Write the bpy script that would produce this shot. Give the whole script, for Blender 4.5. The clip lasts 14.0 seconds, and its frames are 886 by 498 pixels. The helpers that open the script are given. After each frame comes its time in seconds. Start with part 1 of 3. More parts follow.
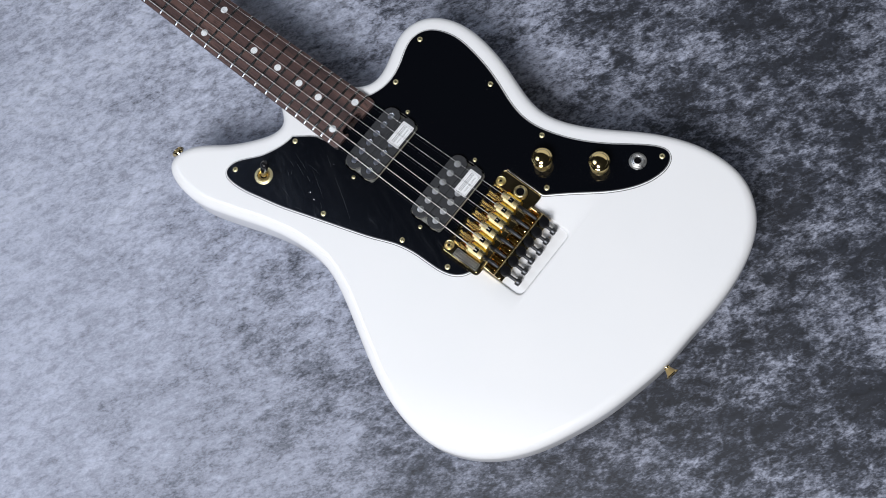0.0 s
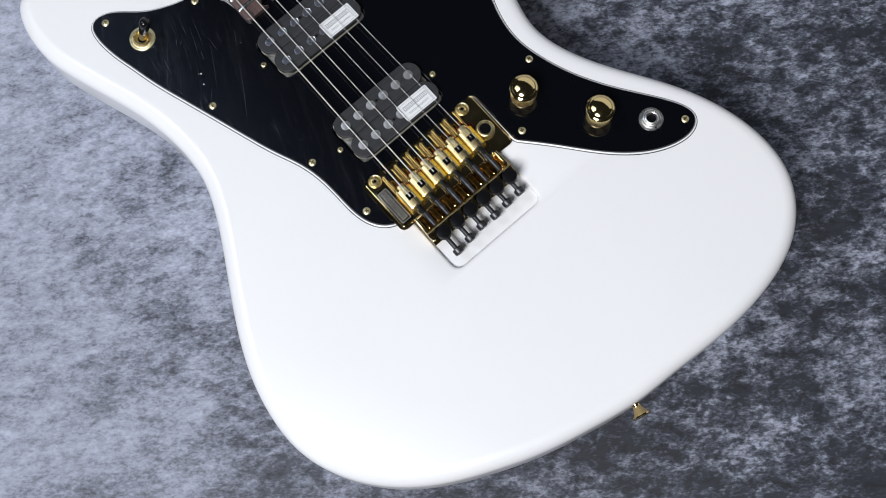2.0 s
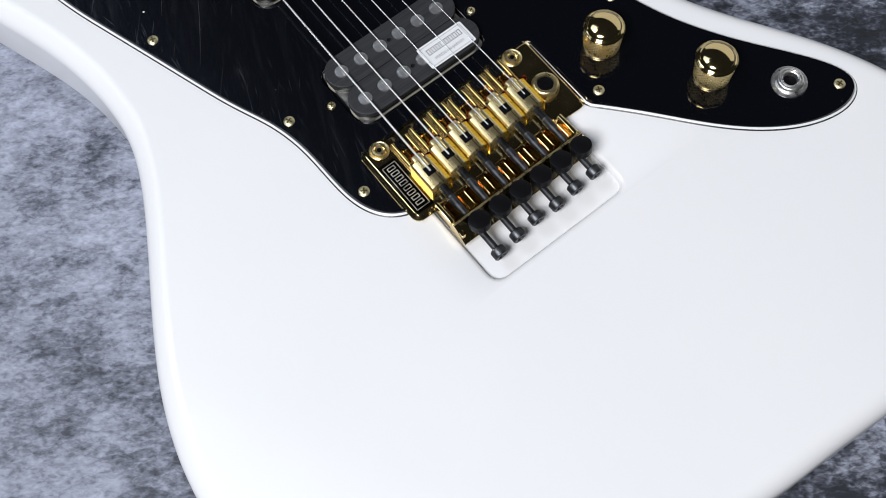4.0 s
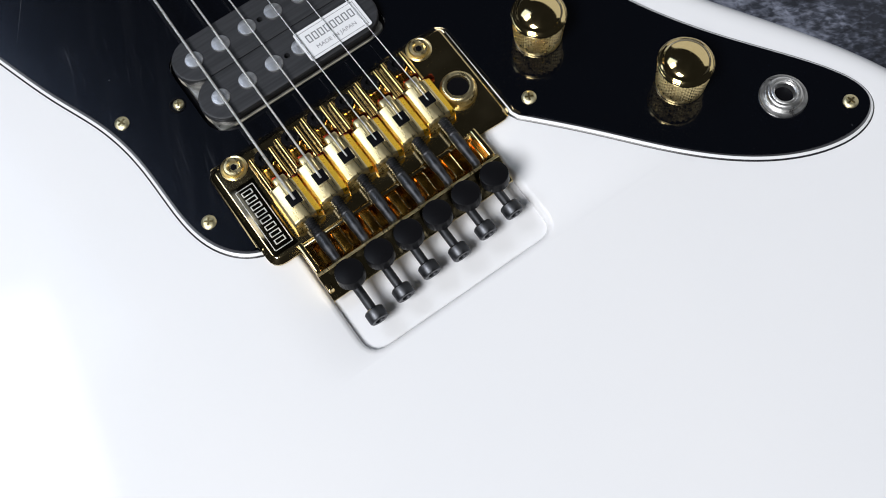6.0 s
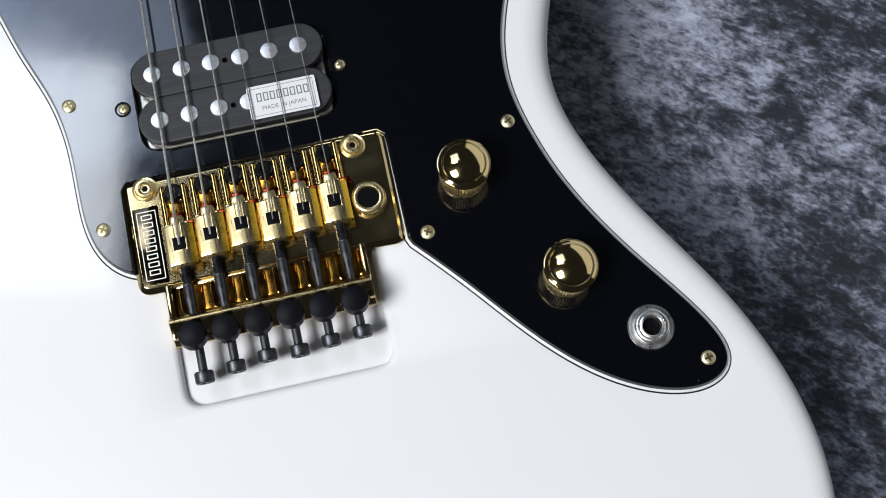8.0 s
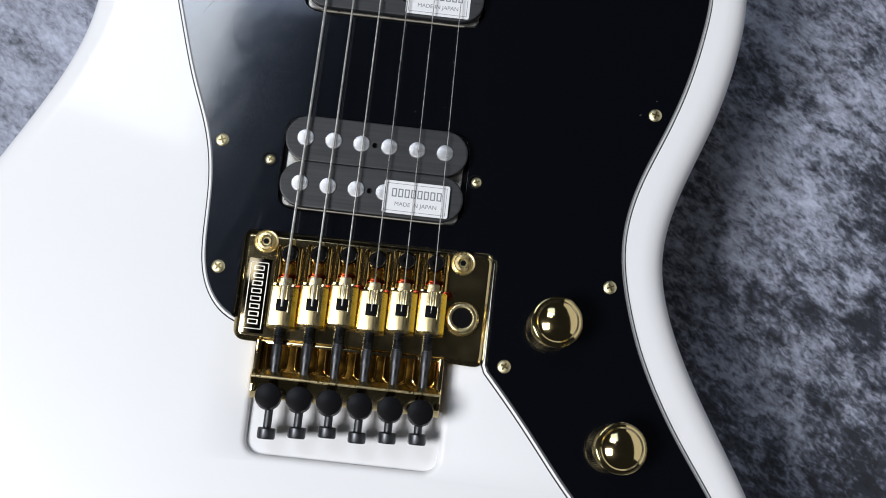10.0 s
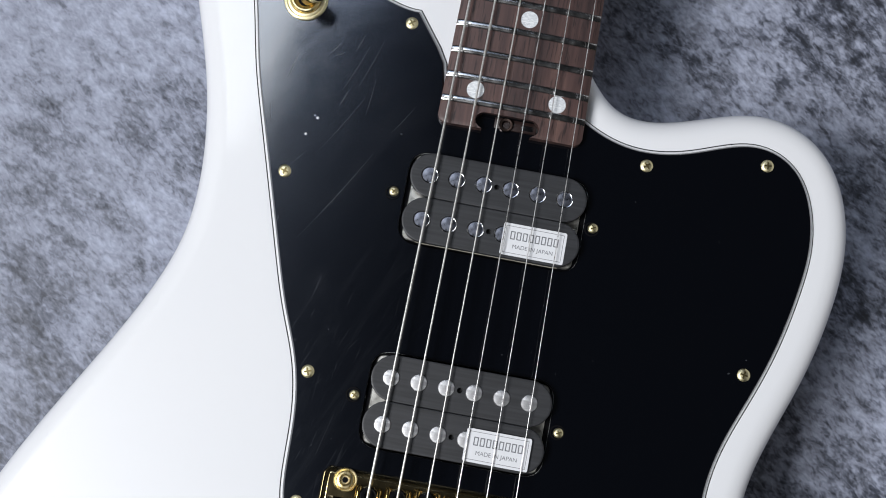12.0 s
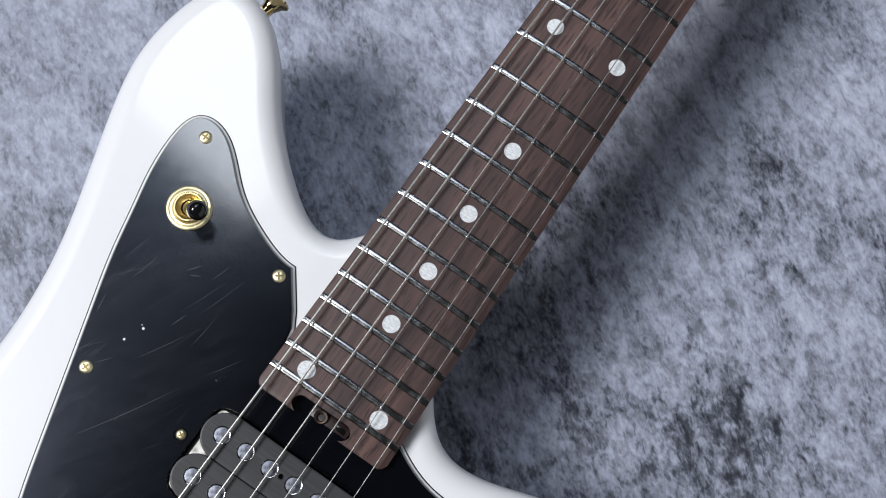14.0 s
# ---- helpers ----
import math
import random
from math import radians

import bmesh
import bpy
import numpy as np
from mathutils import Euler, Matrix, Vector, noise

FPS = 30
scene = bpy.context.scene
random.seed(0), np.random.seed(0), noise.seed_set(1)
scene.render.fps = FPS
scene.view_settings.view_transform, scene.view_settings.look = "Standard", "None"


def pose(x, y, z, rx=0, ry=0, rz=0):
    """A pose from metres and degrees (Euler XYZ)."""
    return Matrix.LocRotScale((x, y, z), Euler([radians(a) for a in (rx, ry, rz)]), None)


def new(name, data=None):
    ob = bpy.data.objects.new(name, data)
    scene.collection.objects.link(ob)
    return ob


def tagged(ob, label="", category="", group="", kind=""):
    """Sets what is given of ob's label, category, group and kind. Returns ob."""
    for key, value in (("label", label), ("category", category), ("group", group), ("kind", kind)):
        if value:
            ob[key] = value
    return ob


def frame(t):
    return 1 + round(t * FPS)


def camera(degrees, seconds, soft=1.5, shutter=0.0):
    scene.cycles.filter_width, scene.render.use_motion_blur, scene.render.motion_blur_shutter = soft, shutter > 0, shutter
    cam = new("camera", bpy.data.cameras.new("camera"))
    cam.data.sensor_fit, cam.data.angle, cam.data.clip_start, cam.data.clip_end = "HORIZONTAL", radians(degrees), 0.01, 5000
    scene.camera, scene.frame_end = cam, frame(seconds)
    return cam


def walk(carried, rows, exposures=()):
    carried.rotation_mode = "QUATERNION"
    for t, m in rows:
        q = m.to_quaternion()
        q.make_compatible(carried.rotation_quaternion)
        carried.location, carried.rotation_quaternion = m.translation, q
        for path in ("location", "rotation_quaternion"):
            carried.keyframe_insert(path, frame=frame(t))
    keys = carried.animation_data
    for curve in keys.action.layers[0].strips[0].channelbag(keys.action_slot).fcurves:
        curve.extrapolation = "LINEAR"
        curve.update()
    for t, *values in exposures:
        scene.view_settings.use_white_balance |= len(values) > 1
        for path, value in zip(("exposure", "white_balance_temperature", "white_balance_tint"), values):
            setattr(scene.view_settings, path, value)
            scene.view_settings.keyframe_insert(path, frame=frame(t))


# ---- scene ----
from mathutils.geometry import tessellate_polygon

# The guitar's neck runs along +y, its treble side is +x, and it lies face up on the backdrop.
cam = camera(42.300, 14.0, soft=1.0)
walk(cam, [
    (0, pose(-0.16810, -0.26843, 1.00672, 15.840, 8.332, -50.950)),
    (0.5, pose(-0.14478, -0.24073, 0.95116, 14.530, 5.949, -46.990)),
    (1, pose(-0.13571, -0.21939, 0.87843, 12.493, 4.357, -43.948)),
    (1.5, pose(-0.12971, -0.20623, 0.81321, 12.939, 3.527, -41.430)),
    (2, pose(-0.13051, -0.20832, 0.73836, 14.815, 2.506, -40.980)),
    (2.5, pose(-0.13367, -0.21097, 0.66114, 17.502, 2.119, -39.602)),
    (3, pose(-0.14641, -0.21180, 0.58916, 18.502, 1.486, -39.187)),
    (3.2, pose(-0.14830, -0.20930, 0.56360, 19.925, 1.163, -39.415)),
    (5.3, pose(-0.11467, -0.18103, 0.39882, 24.721, 2.392, -35.535)),
    (5.5, pose(-0.09870, -0.17577, 0.39057, 23.825, 2.453, -35.611)),
    (6, pose(-0.05793, -0.16604, 0.38420, 20.786, 2.897, -35.262)),
    (6.5, pose(-0.01936, -0.16508, 0.39950, 18.268, 2.410, -27.674)),
    (7, pose(0.01063, -0.15745, 0.40748, 16.327, 1.986, -22.473)),
    (7.5, pose(0.02929, -0.14299, 0.42478, 15.442, 0.811, -18.621)),
    (7.7, pose(0.03658, -0.13930, 0.42661, 15.371, 0.425, -16.415)),
    (9.8, pose(0.02036, -0.05932, 0.46452, 9.271, -3.308, 5.438)),
    (10, pose(0.02059, -0.05825, 0.46935, 9.842, -2.182, 6.137)),
    (10.5, pose(0.00224, -0.03565, 0.46849, 10.472, -0.982, 8.709)),
    (11, pose(-0.01511, -0.00369, 0.47023, 10.178, -1.379, 11.828)),
    (11.5, pose(-0.01904, 0.01677, 0.47282, 8.506, -1.198, 11.513)),
    (12, pose(-0.01459, 0.04405, 0.48326, 7.724, -1.143, 10.515)),
    (12.5, pose(-0.01048, 0.06593, 0.48279, 8.308, -1.349, 12.468)),
    (13, pose(0.01509, 0.10343, 0.48291, 9.452, -2.887, 21.622)),
    (13.5, pose(0.02341, 0.12131, 0.48392, 10.242, -3.456, 29.308)),
    (14, pose(0.02425, 0.13904, 0.47337, 12.220, -4.424, 34.259)),
], [(0, -0.08), (3.0, -0.09), (5.5, -0.10), (7.0, -0.10), (10, -0.13), (12.5, -0.19), (14, -0.13)])

# ---- light ----
world = bpy.data.worlds.new("dim_studio")
scene.world = world
world.use_nodes = True
world.node_tree.nodes["Background"].inputs[0].default_value = (0.92, 0.95, 1.0, 1)
world.node_tree.nodes["Background"].inputs[1].default_value = 0.015


def area_lamp(name, eye, target, side, wide, high, watts, colour):
    data = bpy.data.lights.new(name, "AREA")
    data.shape, data.size, data.size_y, data.energy, data.color = "RECTANGLE", wide, high, watts, colour
    ob = new(name, data)
    out = (Vector(eye) - Vector(target)).normalized()
    side = Vector(side)
    side = (side - out * side.dot(out)).normalized()
    ob.matrix_world = Matrix.Translation(eye) @ Matrix((side, out.cross(side), out)).transposed().to_4x4()
    return ob


area_lamp("softbox_lamp", (-0.58, 0.65, 1.50), (-0.05, 0.05, 0.05), (-1, 0.15, -0.4), 0.46, 0.40, 3.6, (0.90, 0.95, 1.0))
# Added panel for the bluish spill mirrored beyond the softbox; its source is unseen
area_lamp("ceiling_spill_lamp", (-0.78, 1.50, 2.20), (-0.05, 0.05, 0.05), (1, 0, 0), 0.95, 1.15, 7.0, (0.62, 0.75, 1.0))
area_lamp("studio_lamp", (-1.18, -0.58, 1.87), (0, 0, 0), (0, -1, 0), 0.72, 0.72, 64.5, (0.960, 0.966, 0.988))
area_lamp("window_light", (1.85, 1.20, 1.00), (0.05, 0.80, 1.00), (-0.25, 0.97, 0), 5.0, 1.8, 16.5, (0.97, 0.98, 1.0))

# ---- materials ----


def material(name, base, rough=0.5, metal=0.0, coat=0.0):
    m = bpy.data.materials.new(name)
    m.use_nodes = True
    b = m.node_tree.nodes["Principled BSDF"]
    b.inputs["Base Color"].default_value = (*base, 1)
    b.inputs["Roughness"].default_value = rough
    b.inputs["Metallic"].default_value = metal
    b.inputs["Coat Weight"].default_value = coat
    return m, m.node_tree, b


def node(tree, kind, **values):
    n = tree.nodes.new(kind)
    for key, value in values.items():
        if key in n.inputs:
            n.inputs[key].default_value = value
    return n


def coords(tree, scale=(1, 1, 1), turn=0.0):
    """Object coordinates in metres, turned about z, then stretched."""
    c = tree.nodes.new("ShaderNodeTexCoord")
    a = node(tree, "ShaderNodeMapping", Rotation=(0, 0, radians(turn)))
    b = node(tree, "ShaderNodeMapping", Scale=scale)
    tree.links.new(c.outputs["Object"], a.inputs["Vector"])
    tree.links.new(a.outputs["Vector"], b.inputs["Vector"])
    return b.outputs["Vector"]


def noise_tex(tree, vector, scale, detail=4.0, rough=0.55, distort=0.0):
    n = node(tree, "ShaderNodeTexNoise", Scale=scale, Detail=detail, Roughness=rough, Distortion=distort)
    tree.links.new(vector, n.inputs["Vector"])
    return n.outputs["Fac"]


def ramp(tree, fac, *stops):
    """stops: (position, colour) or (position, grey)."""
    n = tree.nodes.new("ShaderNodeValToRGB")
    e = n.color_ramp.elements
    while len(e) < len(stops):
        e.new(0.5)
    for item, (at, c) in zip(e, stops):
        item.position = at
        item.color = (*c, 1) if isinstance(c, tuple) else (c, c, c, 1)
    tree.links.new(fac, n.inputs["Fac"])
    return n.outputs["Color"]


def maths(tree, op, a, b, c=None, clamp=False):
    n = tree.nodes.new("ShaderNodeMath")
    n.operation, n.use_clamp = op, clamp
    for k, v in enumerate((a, b, c)):
        if v is None:
            continue
        if isinstance(v, (int, float)):
            n.inputs[k].default_value = v
        else:
            tree.links.new(v, n.inputs[k])
    return n.outputs[0]


def mix(tree, fac, a, b):
    n = tree.nodes.new("ShaderNodeMix")
    n.data_type = "RGBA"
    for k, v in ((0, fac), (6, a), (7, b)):
        if isinstance(v, (int, float)):
            n.inputs[k].default_value = v
        elif isinstance(v, tuple):
            n.inputs[k].default_value = (*v, 1)
        else:
            tree.links.new(v, n.inputs[k])
    return n.outputs[2]


def bump(tree, shader, height, strength, distance):
    n = node(tree, "ShaderNodeBump", Strength=strength, Distance=distance)
    tree.links.new(height, n.inputs["Height"])
    tree.links.new(n.outputs["Normal"], shader.inputs["Normal"])


def make_backdrop():
    m, t, b = material("mottled_grey_backdrop", (0.2, 0.2, 0.2), 0.6)
    # tone runs paler towards +y and -x, with clouds, blotches and short slanting brush strokes
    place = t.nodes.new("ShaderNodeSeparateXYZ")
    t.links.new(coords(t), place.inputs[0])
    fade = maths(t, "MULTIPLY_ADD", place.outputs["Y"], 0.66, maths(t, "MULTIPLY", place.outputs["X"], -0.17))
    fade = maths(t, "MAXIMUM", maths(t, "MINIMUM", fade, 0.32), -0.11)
    cloud = noise_tex(t, coords(t, (0.7, 1, 1), 32), 19, 3, 0.5, 0.4)
    blotch = noise_tex(t, coords(t, (0.72, 1.1, 1), 36), 84, 3, 0.58, 0.5)
    stroke = noise_tex(t, coords(t, (0.66, 1.15, 1), 30), 230, 2.5, 0.6, 0.6)
    fleck = noise_tex(t, coords(t, (0.60, 1.1, 1), 40), 560, 1.2, 0.5, 0.6)
    v = maths(t, "MULTIPLY_ADD", cloud, 0.84, maths(t, "MULTIPLY", blotch, 0.76))
    v = maths(t, "MULTIPLY_ADD", stroke, 0.62, v)
    v = maths(t, "MULTIPLY_ADD", fleck, 0.38, v)
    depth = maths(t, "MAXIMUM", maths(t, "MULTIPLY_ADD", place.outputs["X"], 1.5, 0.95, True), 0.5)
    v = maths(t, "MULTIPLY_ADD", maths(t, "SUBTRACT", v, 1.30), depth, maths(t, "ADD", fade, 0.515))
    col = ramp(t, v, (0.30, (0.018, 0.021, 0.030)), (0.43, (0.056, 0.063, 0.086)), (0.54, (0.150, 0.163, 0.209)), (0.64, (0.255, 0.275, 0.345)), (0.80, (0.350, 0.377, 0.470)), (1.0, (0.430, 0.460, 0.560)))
    # dabs of paint of uneven strength, seen in the pale parts as well
    dab = noise_tex(t, coords(t, (0.7, 1.2, 1), 28), 120, 3, 0.58, 0.7)
    dab = maths(t, "MULTIPLY_ADD", fleck, 0.2, maths(t, "MULTIPLY", dab, 1.0))
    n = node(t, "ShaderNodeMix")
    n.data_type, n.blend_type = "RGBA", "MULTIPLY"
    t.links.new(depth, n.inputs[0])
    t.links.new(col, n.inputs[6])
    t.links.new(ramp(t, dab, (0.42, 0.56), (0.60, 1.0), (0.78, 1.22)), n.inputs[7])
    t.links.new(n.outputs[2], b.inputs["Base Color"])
    t.links.new(ramp(t, blotch, (0.3, 0.5), (0.7, 0.68)), b.inputs["Roughness"])
    bump(t, b, fleck, 0.15, 0.0004)
    return m


def make_lacquer():
    m, t, b = material("white_lacquer", (0.80, 0.805, 0.815), 0.36, 0, 0.55)
    b.inputs["Coat Roughness"].default_value = 0.07
    n = noise_tex(t, coords(t), 9, 3)
    t.links.new(ramp(t, n, (0.3, (0.765, 0.775, 0.795)), (0.7, (0.785, 0.79, 0.805))), b.inputs["Base Color"])
    fine = noise_tex(t, coords(t), 420, 3)
    t.links.new(ramp(t, fine, (0.3, 0.32), (0.7, 0.40)), b.inputs["Roughness"])
    bump(t, b, noise_tex(t, coords(t), 60, 2), 0.03, 0.0006)
    return m


def make_black_gloss():
    m, t, b = material("glossy_black_plastic", (0.0015, 0.0020, 0.0036), 0.25, 0, 1.0)
    # bass side: hazy wear, short scratches, and a bluish softbox sheen put in by place
    place = t.nodes.new("ShaderNodeSeparateXYZ")
    t.links.new(coords(t), place.inputs[0])
    bass = maths(t, "MULTIPLY", maths(t, "ADD", place.outputs["X"], 0.012), -15.0, None, True)
    patch = ramp(t, noise_tex(t, coords(t), 34, 4), (0.36, 0.1), (0.60, 1.0))
    lines = 0.0
    for k, (turn, fine, cut) in enumerate(((13, 1500, 0.715), (21, 1800, 0.715), (4, 1700, 0.73), (36, 1600, 0.74))):
        n = noise_tex(t, coords(t, (1, 0.035, 1), turn), fine, 1, 0.4, 0.1)
        line = ramp(t, n, (cut, 0.0), (cut + 0.03, 1.0))
        lines = line if k == 0 else maths(t, "MAXIMUM", lines, line)
    long = noise_tex(t, coords(t, (1, 0.007, 1), 38), 1300, 1, 0.4, 0.05)
    lines = maths(t, "MAXIMUM", lines, ramp(t, long, (0.735, 0.0), (0.755, 1.0)))
    chips = ramp(t, noise_tex(t, coords(t), 480, 1), (0.765, 0.0), (0.785, 1.0))
    worn = maths(t, "MULTIPLY", maths(t, "MAXIMUM", lines, chips), maths(t, "MULTIPLY", patch, bass))
    specks = ramp(t, noise_tex(t, coords(t), 330, 1), (0.80, 0.0), (0.815, 1.0))
    worn = maths(t, "MAXIMUM", worn, specks)
    swirl = noise_tex(t, coords(t, (1, 0.5, 1), 45), 120, 5, 0.7, 0.8)
    haze = noise_tex(t, coords(t, (1, 0.13, 1), 24), 110, 6, 0.72, 0.7)
    haze = maths(t, "MULTIPLY", ramp(t, haze, (0.50, 0.0), (0.74, 1.0)), bass)
    t.links.new(mix(t, maths(t, "MULTIPLY_ADD", haze, 0.035, maths(t, "MULTIPLY", worn, 0.13)), (0.0015, 0.0020, 0.0036), (0.30, 0.32, 0.36)), b.inputs["Base Color"])
    bass_sheen = maths(t, "MULTIPLY", bass, ramp(t, swirl, (0.30, 0.75), (0.72, 1.0)))
    t.links.new(maths(t, "MULTIPLY_ADD", bass_sheen, 0.6, 0.05), b.inputs["Specular IOR Level"])
    b.inputs["Coat IOR"].default_value = 1.85
    b.inputs["Specular Tint"].default_value = (0.62, 0.74, 1.0, 1)
    t.links.new(maths(t, "MULTIPLY_ADD", bass, 0.05, ramp(t, swirl, (0.35, 0.04), (0.75, 0.10))), b.inputs["Coat Roughness"])
    return m


def make_metal(name, low, high, rough, fine=300, stretch=(1, 1, 1)):
    m, t, b = material(name, low, rough, 1.0)
    n = noise_tex(t, coords(t, stretch), fine, 3)
    t.links.new(ramp(t, n, (0.3, low), (0.7, high)), b.inputs["Base Color"])
    t.links.new(ramp(t, n, (0.3, rough * 0.75), (0.7, rough * 1.3)), b.inputs["Roughness"])
    return m


def make_rosewood():
    m, t, b = material("dark_rosewood", (0.07, 0.04, 0.035), 0.5)
    grain = noise_tex(t, coords(t, (1, 0.05, 1)), 260, 5, 0.6, 0.4)
    broad = noise_tex(t, coords(t, (1, 0.09, 1)), 55, 3)
    pores = noise_tex(t, coords(t, (1, 0.08, 1)), 1150, 2)
    col = ramp(t, maths(t, "MULTIPLY_ADD", broad, 0.5, maths(t, "MULTIPLY", grain, 0.5)), (0.36, (0.026, 0.015, 0.015)), (0.50, (0.070, 0.038, 0.034)), (0.64, (0.125, 0.070, 0.058)))
    hole = ramp(t, pores, (0.56, 0.0), (0.63, 1.0))
    t.links.new(mix(t, maths(t, "MULTIPLY", hole, 0.7), col, (0.012, 0.008, 0.008)), b.inputs["Base Color"])
    bump(t, b, pores, 0.15, 0.0003)
    return m


def make_pearl():
    m, t, b = material("pearl", (0.75, 0.77, 0.78), 0.25)
    n = noise_tex(t, coords(t, (1, 2, 1)), 420, 3, 0.6, 1.5)
    t.links.new(ramp(t, n, (0.35, (0.52, 0.55, 0.58)), (0.6, (0.80, 0.82, 0.83))), b.inputs["Base Color"])
    return m


def make_bobbin():
    m, t, b = material("satin_black_film", (0.02, 0.021, 0.024), 0.5)
    n = noise_tex(t, coords(t, (0.04, 1, 1), 0), 900, 3)
    t.links.new(ramp(t, n, (0.35, (0.014, 0.015, 0.017)), (0.7, (0.030, 0.031, 0.035))), b.inputs["Base Color"])
    bump(t, b, n, 0.1, 0.0002)
    return m


BACKDROP, LACQUER, BLACK_GLOSS = make_backdrop(), make_lacquer(), make_black_gloss()
ROSEWOOD, PEARL, BOBBIN = make_rosewood(), make_pearl(), make_bobbin()
GOLD = make_metal("polished_gold", (0.74, 0.57, 0.29), (0.82, 0.65, 0.35), 0.10)
MIRROR_GOLD = make_metal("mirror_gold", (0.82, 0.65, 0.32), (0.86, 0.69, 0.35), 0.09)
GOLD_PLATE = make_metal("worn_polished_gold", (0.62, 0.49, 0.25), (0.80, 0.65, 0.36), 0.13, 70)
# Yellow light bounced between neighbouring saddles, put into the colour of their slopes
GOLD_BOUNCE = make_metal("gold_yellow_bounce", (0.95, 0.58, 0.05), (1.0, 0.66, 0.08), 0.30)
CROSS_GOLD = make_metal("darker_cross_gold", (0.20, 0.16, 0.07), (0.30, 0.24, 0.11), 0.4)
# Amber glow of gold lighting gold, put into the tray and sole colour
AMBER_BOUNCE = make_metal("gold_amber_bounce", (0.40, 0.20, 0.035), (0.57, 0.30, 0.05), 0.18, 260)
RAIL_GOLD = make_metal("rail_gold", (0.58, 0.40, 0.14), (0.70, 0.50, 0.20), 0.12)
# Red of gold mirrored in gold at the saddle gaps, put into a colour
RED_SHEEN = make_metal("red_gold_reflection", (0.26, 0.035, 0.012), (0.40, 0.06, 0.02), 0.2)
GOLD_SATIN = make_metal("brushed_gold", (0.80, 0.66, 0.34), (0.90, 0.76, 0.44), 0.30, 700, (1, 0.1, 1))
KNURL_GOLD = make_metal("knurled_gold", (0.84, 0.66, 0.31), (0.92, 0.74, 0.38), 0.30, 500)
GOLD_SCREW = make_metal("screw_gold", (0.78, 0.70, 0.42), (0.88, 0.80, 0.52), 0.42)
FRET_STEEL = make_metal("fret_steel", (0.56, 0.56, 0.56), (0.68, 0.68, 0.68), 0.2)
STEEL = make_metal("nickel_steel", (0.84, 0.84, 0.83), (0.92, 0.92, 0.91), 0.32)
POLE_STEEL = make_metal("pole_steel", (0.62, 0.62, 0.63), (0.78, 0.78, 0.79), 0.36, 700, (0.15, 1, 1))
DARK_POLE = make_metal("dark_pole", (0.20, 0.21, 0.25), (0.34, 0.36, 0.43), 0.32, 500)
CHROME = make_metal("chrome", (0.70, 0.70, 0.70), (0.80, 0.80, 0.80), 0.10)
WOUND_WIRE = make_metal("wound_string", (0.70, 0.69, 0.66), (0.82, 0.81, 0.78), 0.40, 1400, (0.2, 1, 1))
WIRE = make_metal("string_steel", (0.62, 0.615, 0.605), (0.76, 0.755, 0.745), 0.30, 900, (1, 0.3, 1))
BLACK_STEEL = make_metal("blackened_steel", (0.060, 0.063, 0.070), (0.095, 0.098, 0.106), 0.46)
BLACK_CAP = material("matt_black_cap", (0.005, 0.005, 0.006), 0.32)[0]
BLACK_CAP.node_tree.nodes["Principled BSDF"].inputs["Specular IOR Level"].default_value = 0.12
BLACK_TIP = material("glossy_black_tip", (0.006, 0.006, 0.007), 0.12)[0]
# Real black on the string clamps; elsewhere a hole's shade put into colour
BLACK_HOLE = material("black_insert_and_hole_shade", (0.003, 0.003, 0.004), 0.5)[0]
BLACK_HOLE.node_tree.nodes["Principled BSDF"].inputs["Specular IOR Level"].default_value = 0.06
WHITE_PLY = material("white_ply", (0.74, 0.75, 0.76), 0.35)[0]
BLACK_PLY = material("black_ply", (0.012, 0.012, 0.014), 0.3)[0]
SCRATCH = material("pale_scratch", (0.035, 0.038, 0.043), 0.4)[0]
PAPER = material("silver_white_paper", (0.72, 0.73, 0.75), 0.4)[0]
INK = material("grey_ink", (0.16, 0.165, 0.18), 0.6)[0]
CREAM = material("cream_plastic", (0.34, 0.32, 0.26), 0.45)[0]
NICKEL = make_metal("nickel_silver", (0.60, 0.59, 0.55), (0.70, 0.69, 0.65), 0.35)
ENGRAVED = make_metal("engraved_metal", (0.80, 0.77, 0.70), (0.90, 0.87, 0.80), 0.45)
GOLD_DARK_MIRROR = make_metal("gold_dark_reflection", (0.10, 0.08, 0.05), (0.15, 0.12, 0.07), 0.10)
DARK_WOOD = material("dark_brown_heel", (0.020, 0.010, 0.009), 0.4)[0]
DARK_NUT = make_metal("browned_steel", (0.070, 0.048, 0.042), (0.11, 0.08, 0.07), 0.3)
NECK_WOOD = material("brown_neck_wood", (0.13, 0.075, 0.05), 0.45)[0]

# ---- mesh helpers ----


def finish(bm, mat, sharp=38):
    me = bpy.data.meshes.new("mesh")
    bmesh.ops.recalc_face_normals(bm, faces=bm.faces)
    bm.to_mesh(me)
    bm.free()
    me.materials.append(mat)
    for p in me.polygons:
        p.use_smooth = True
    me.set_sharp_from_angle(angle=radians(sharp))
    return me


def part(name, bm, mat, parent, label="", at=None):
    """One mesh object under a thing or a part. bm: a bmesh, or a mesh to share."""
    me = bm if isinstance(bm, bpy.types.Mesh) else finish(bm, mat)
    me.name = name
    ob = new(name, me)
    ob.parent = parent
    if at is not None:
        ob.matrix_basis = at if isinstance(at, Matrix) else Matrix.Translation(at)
    return tagged(ob, label) if label else ob


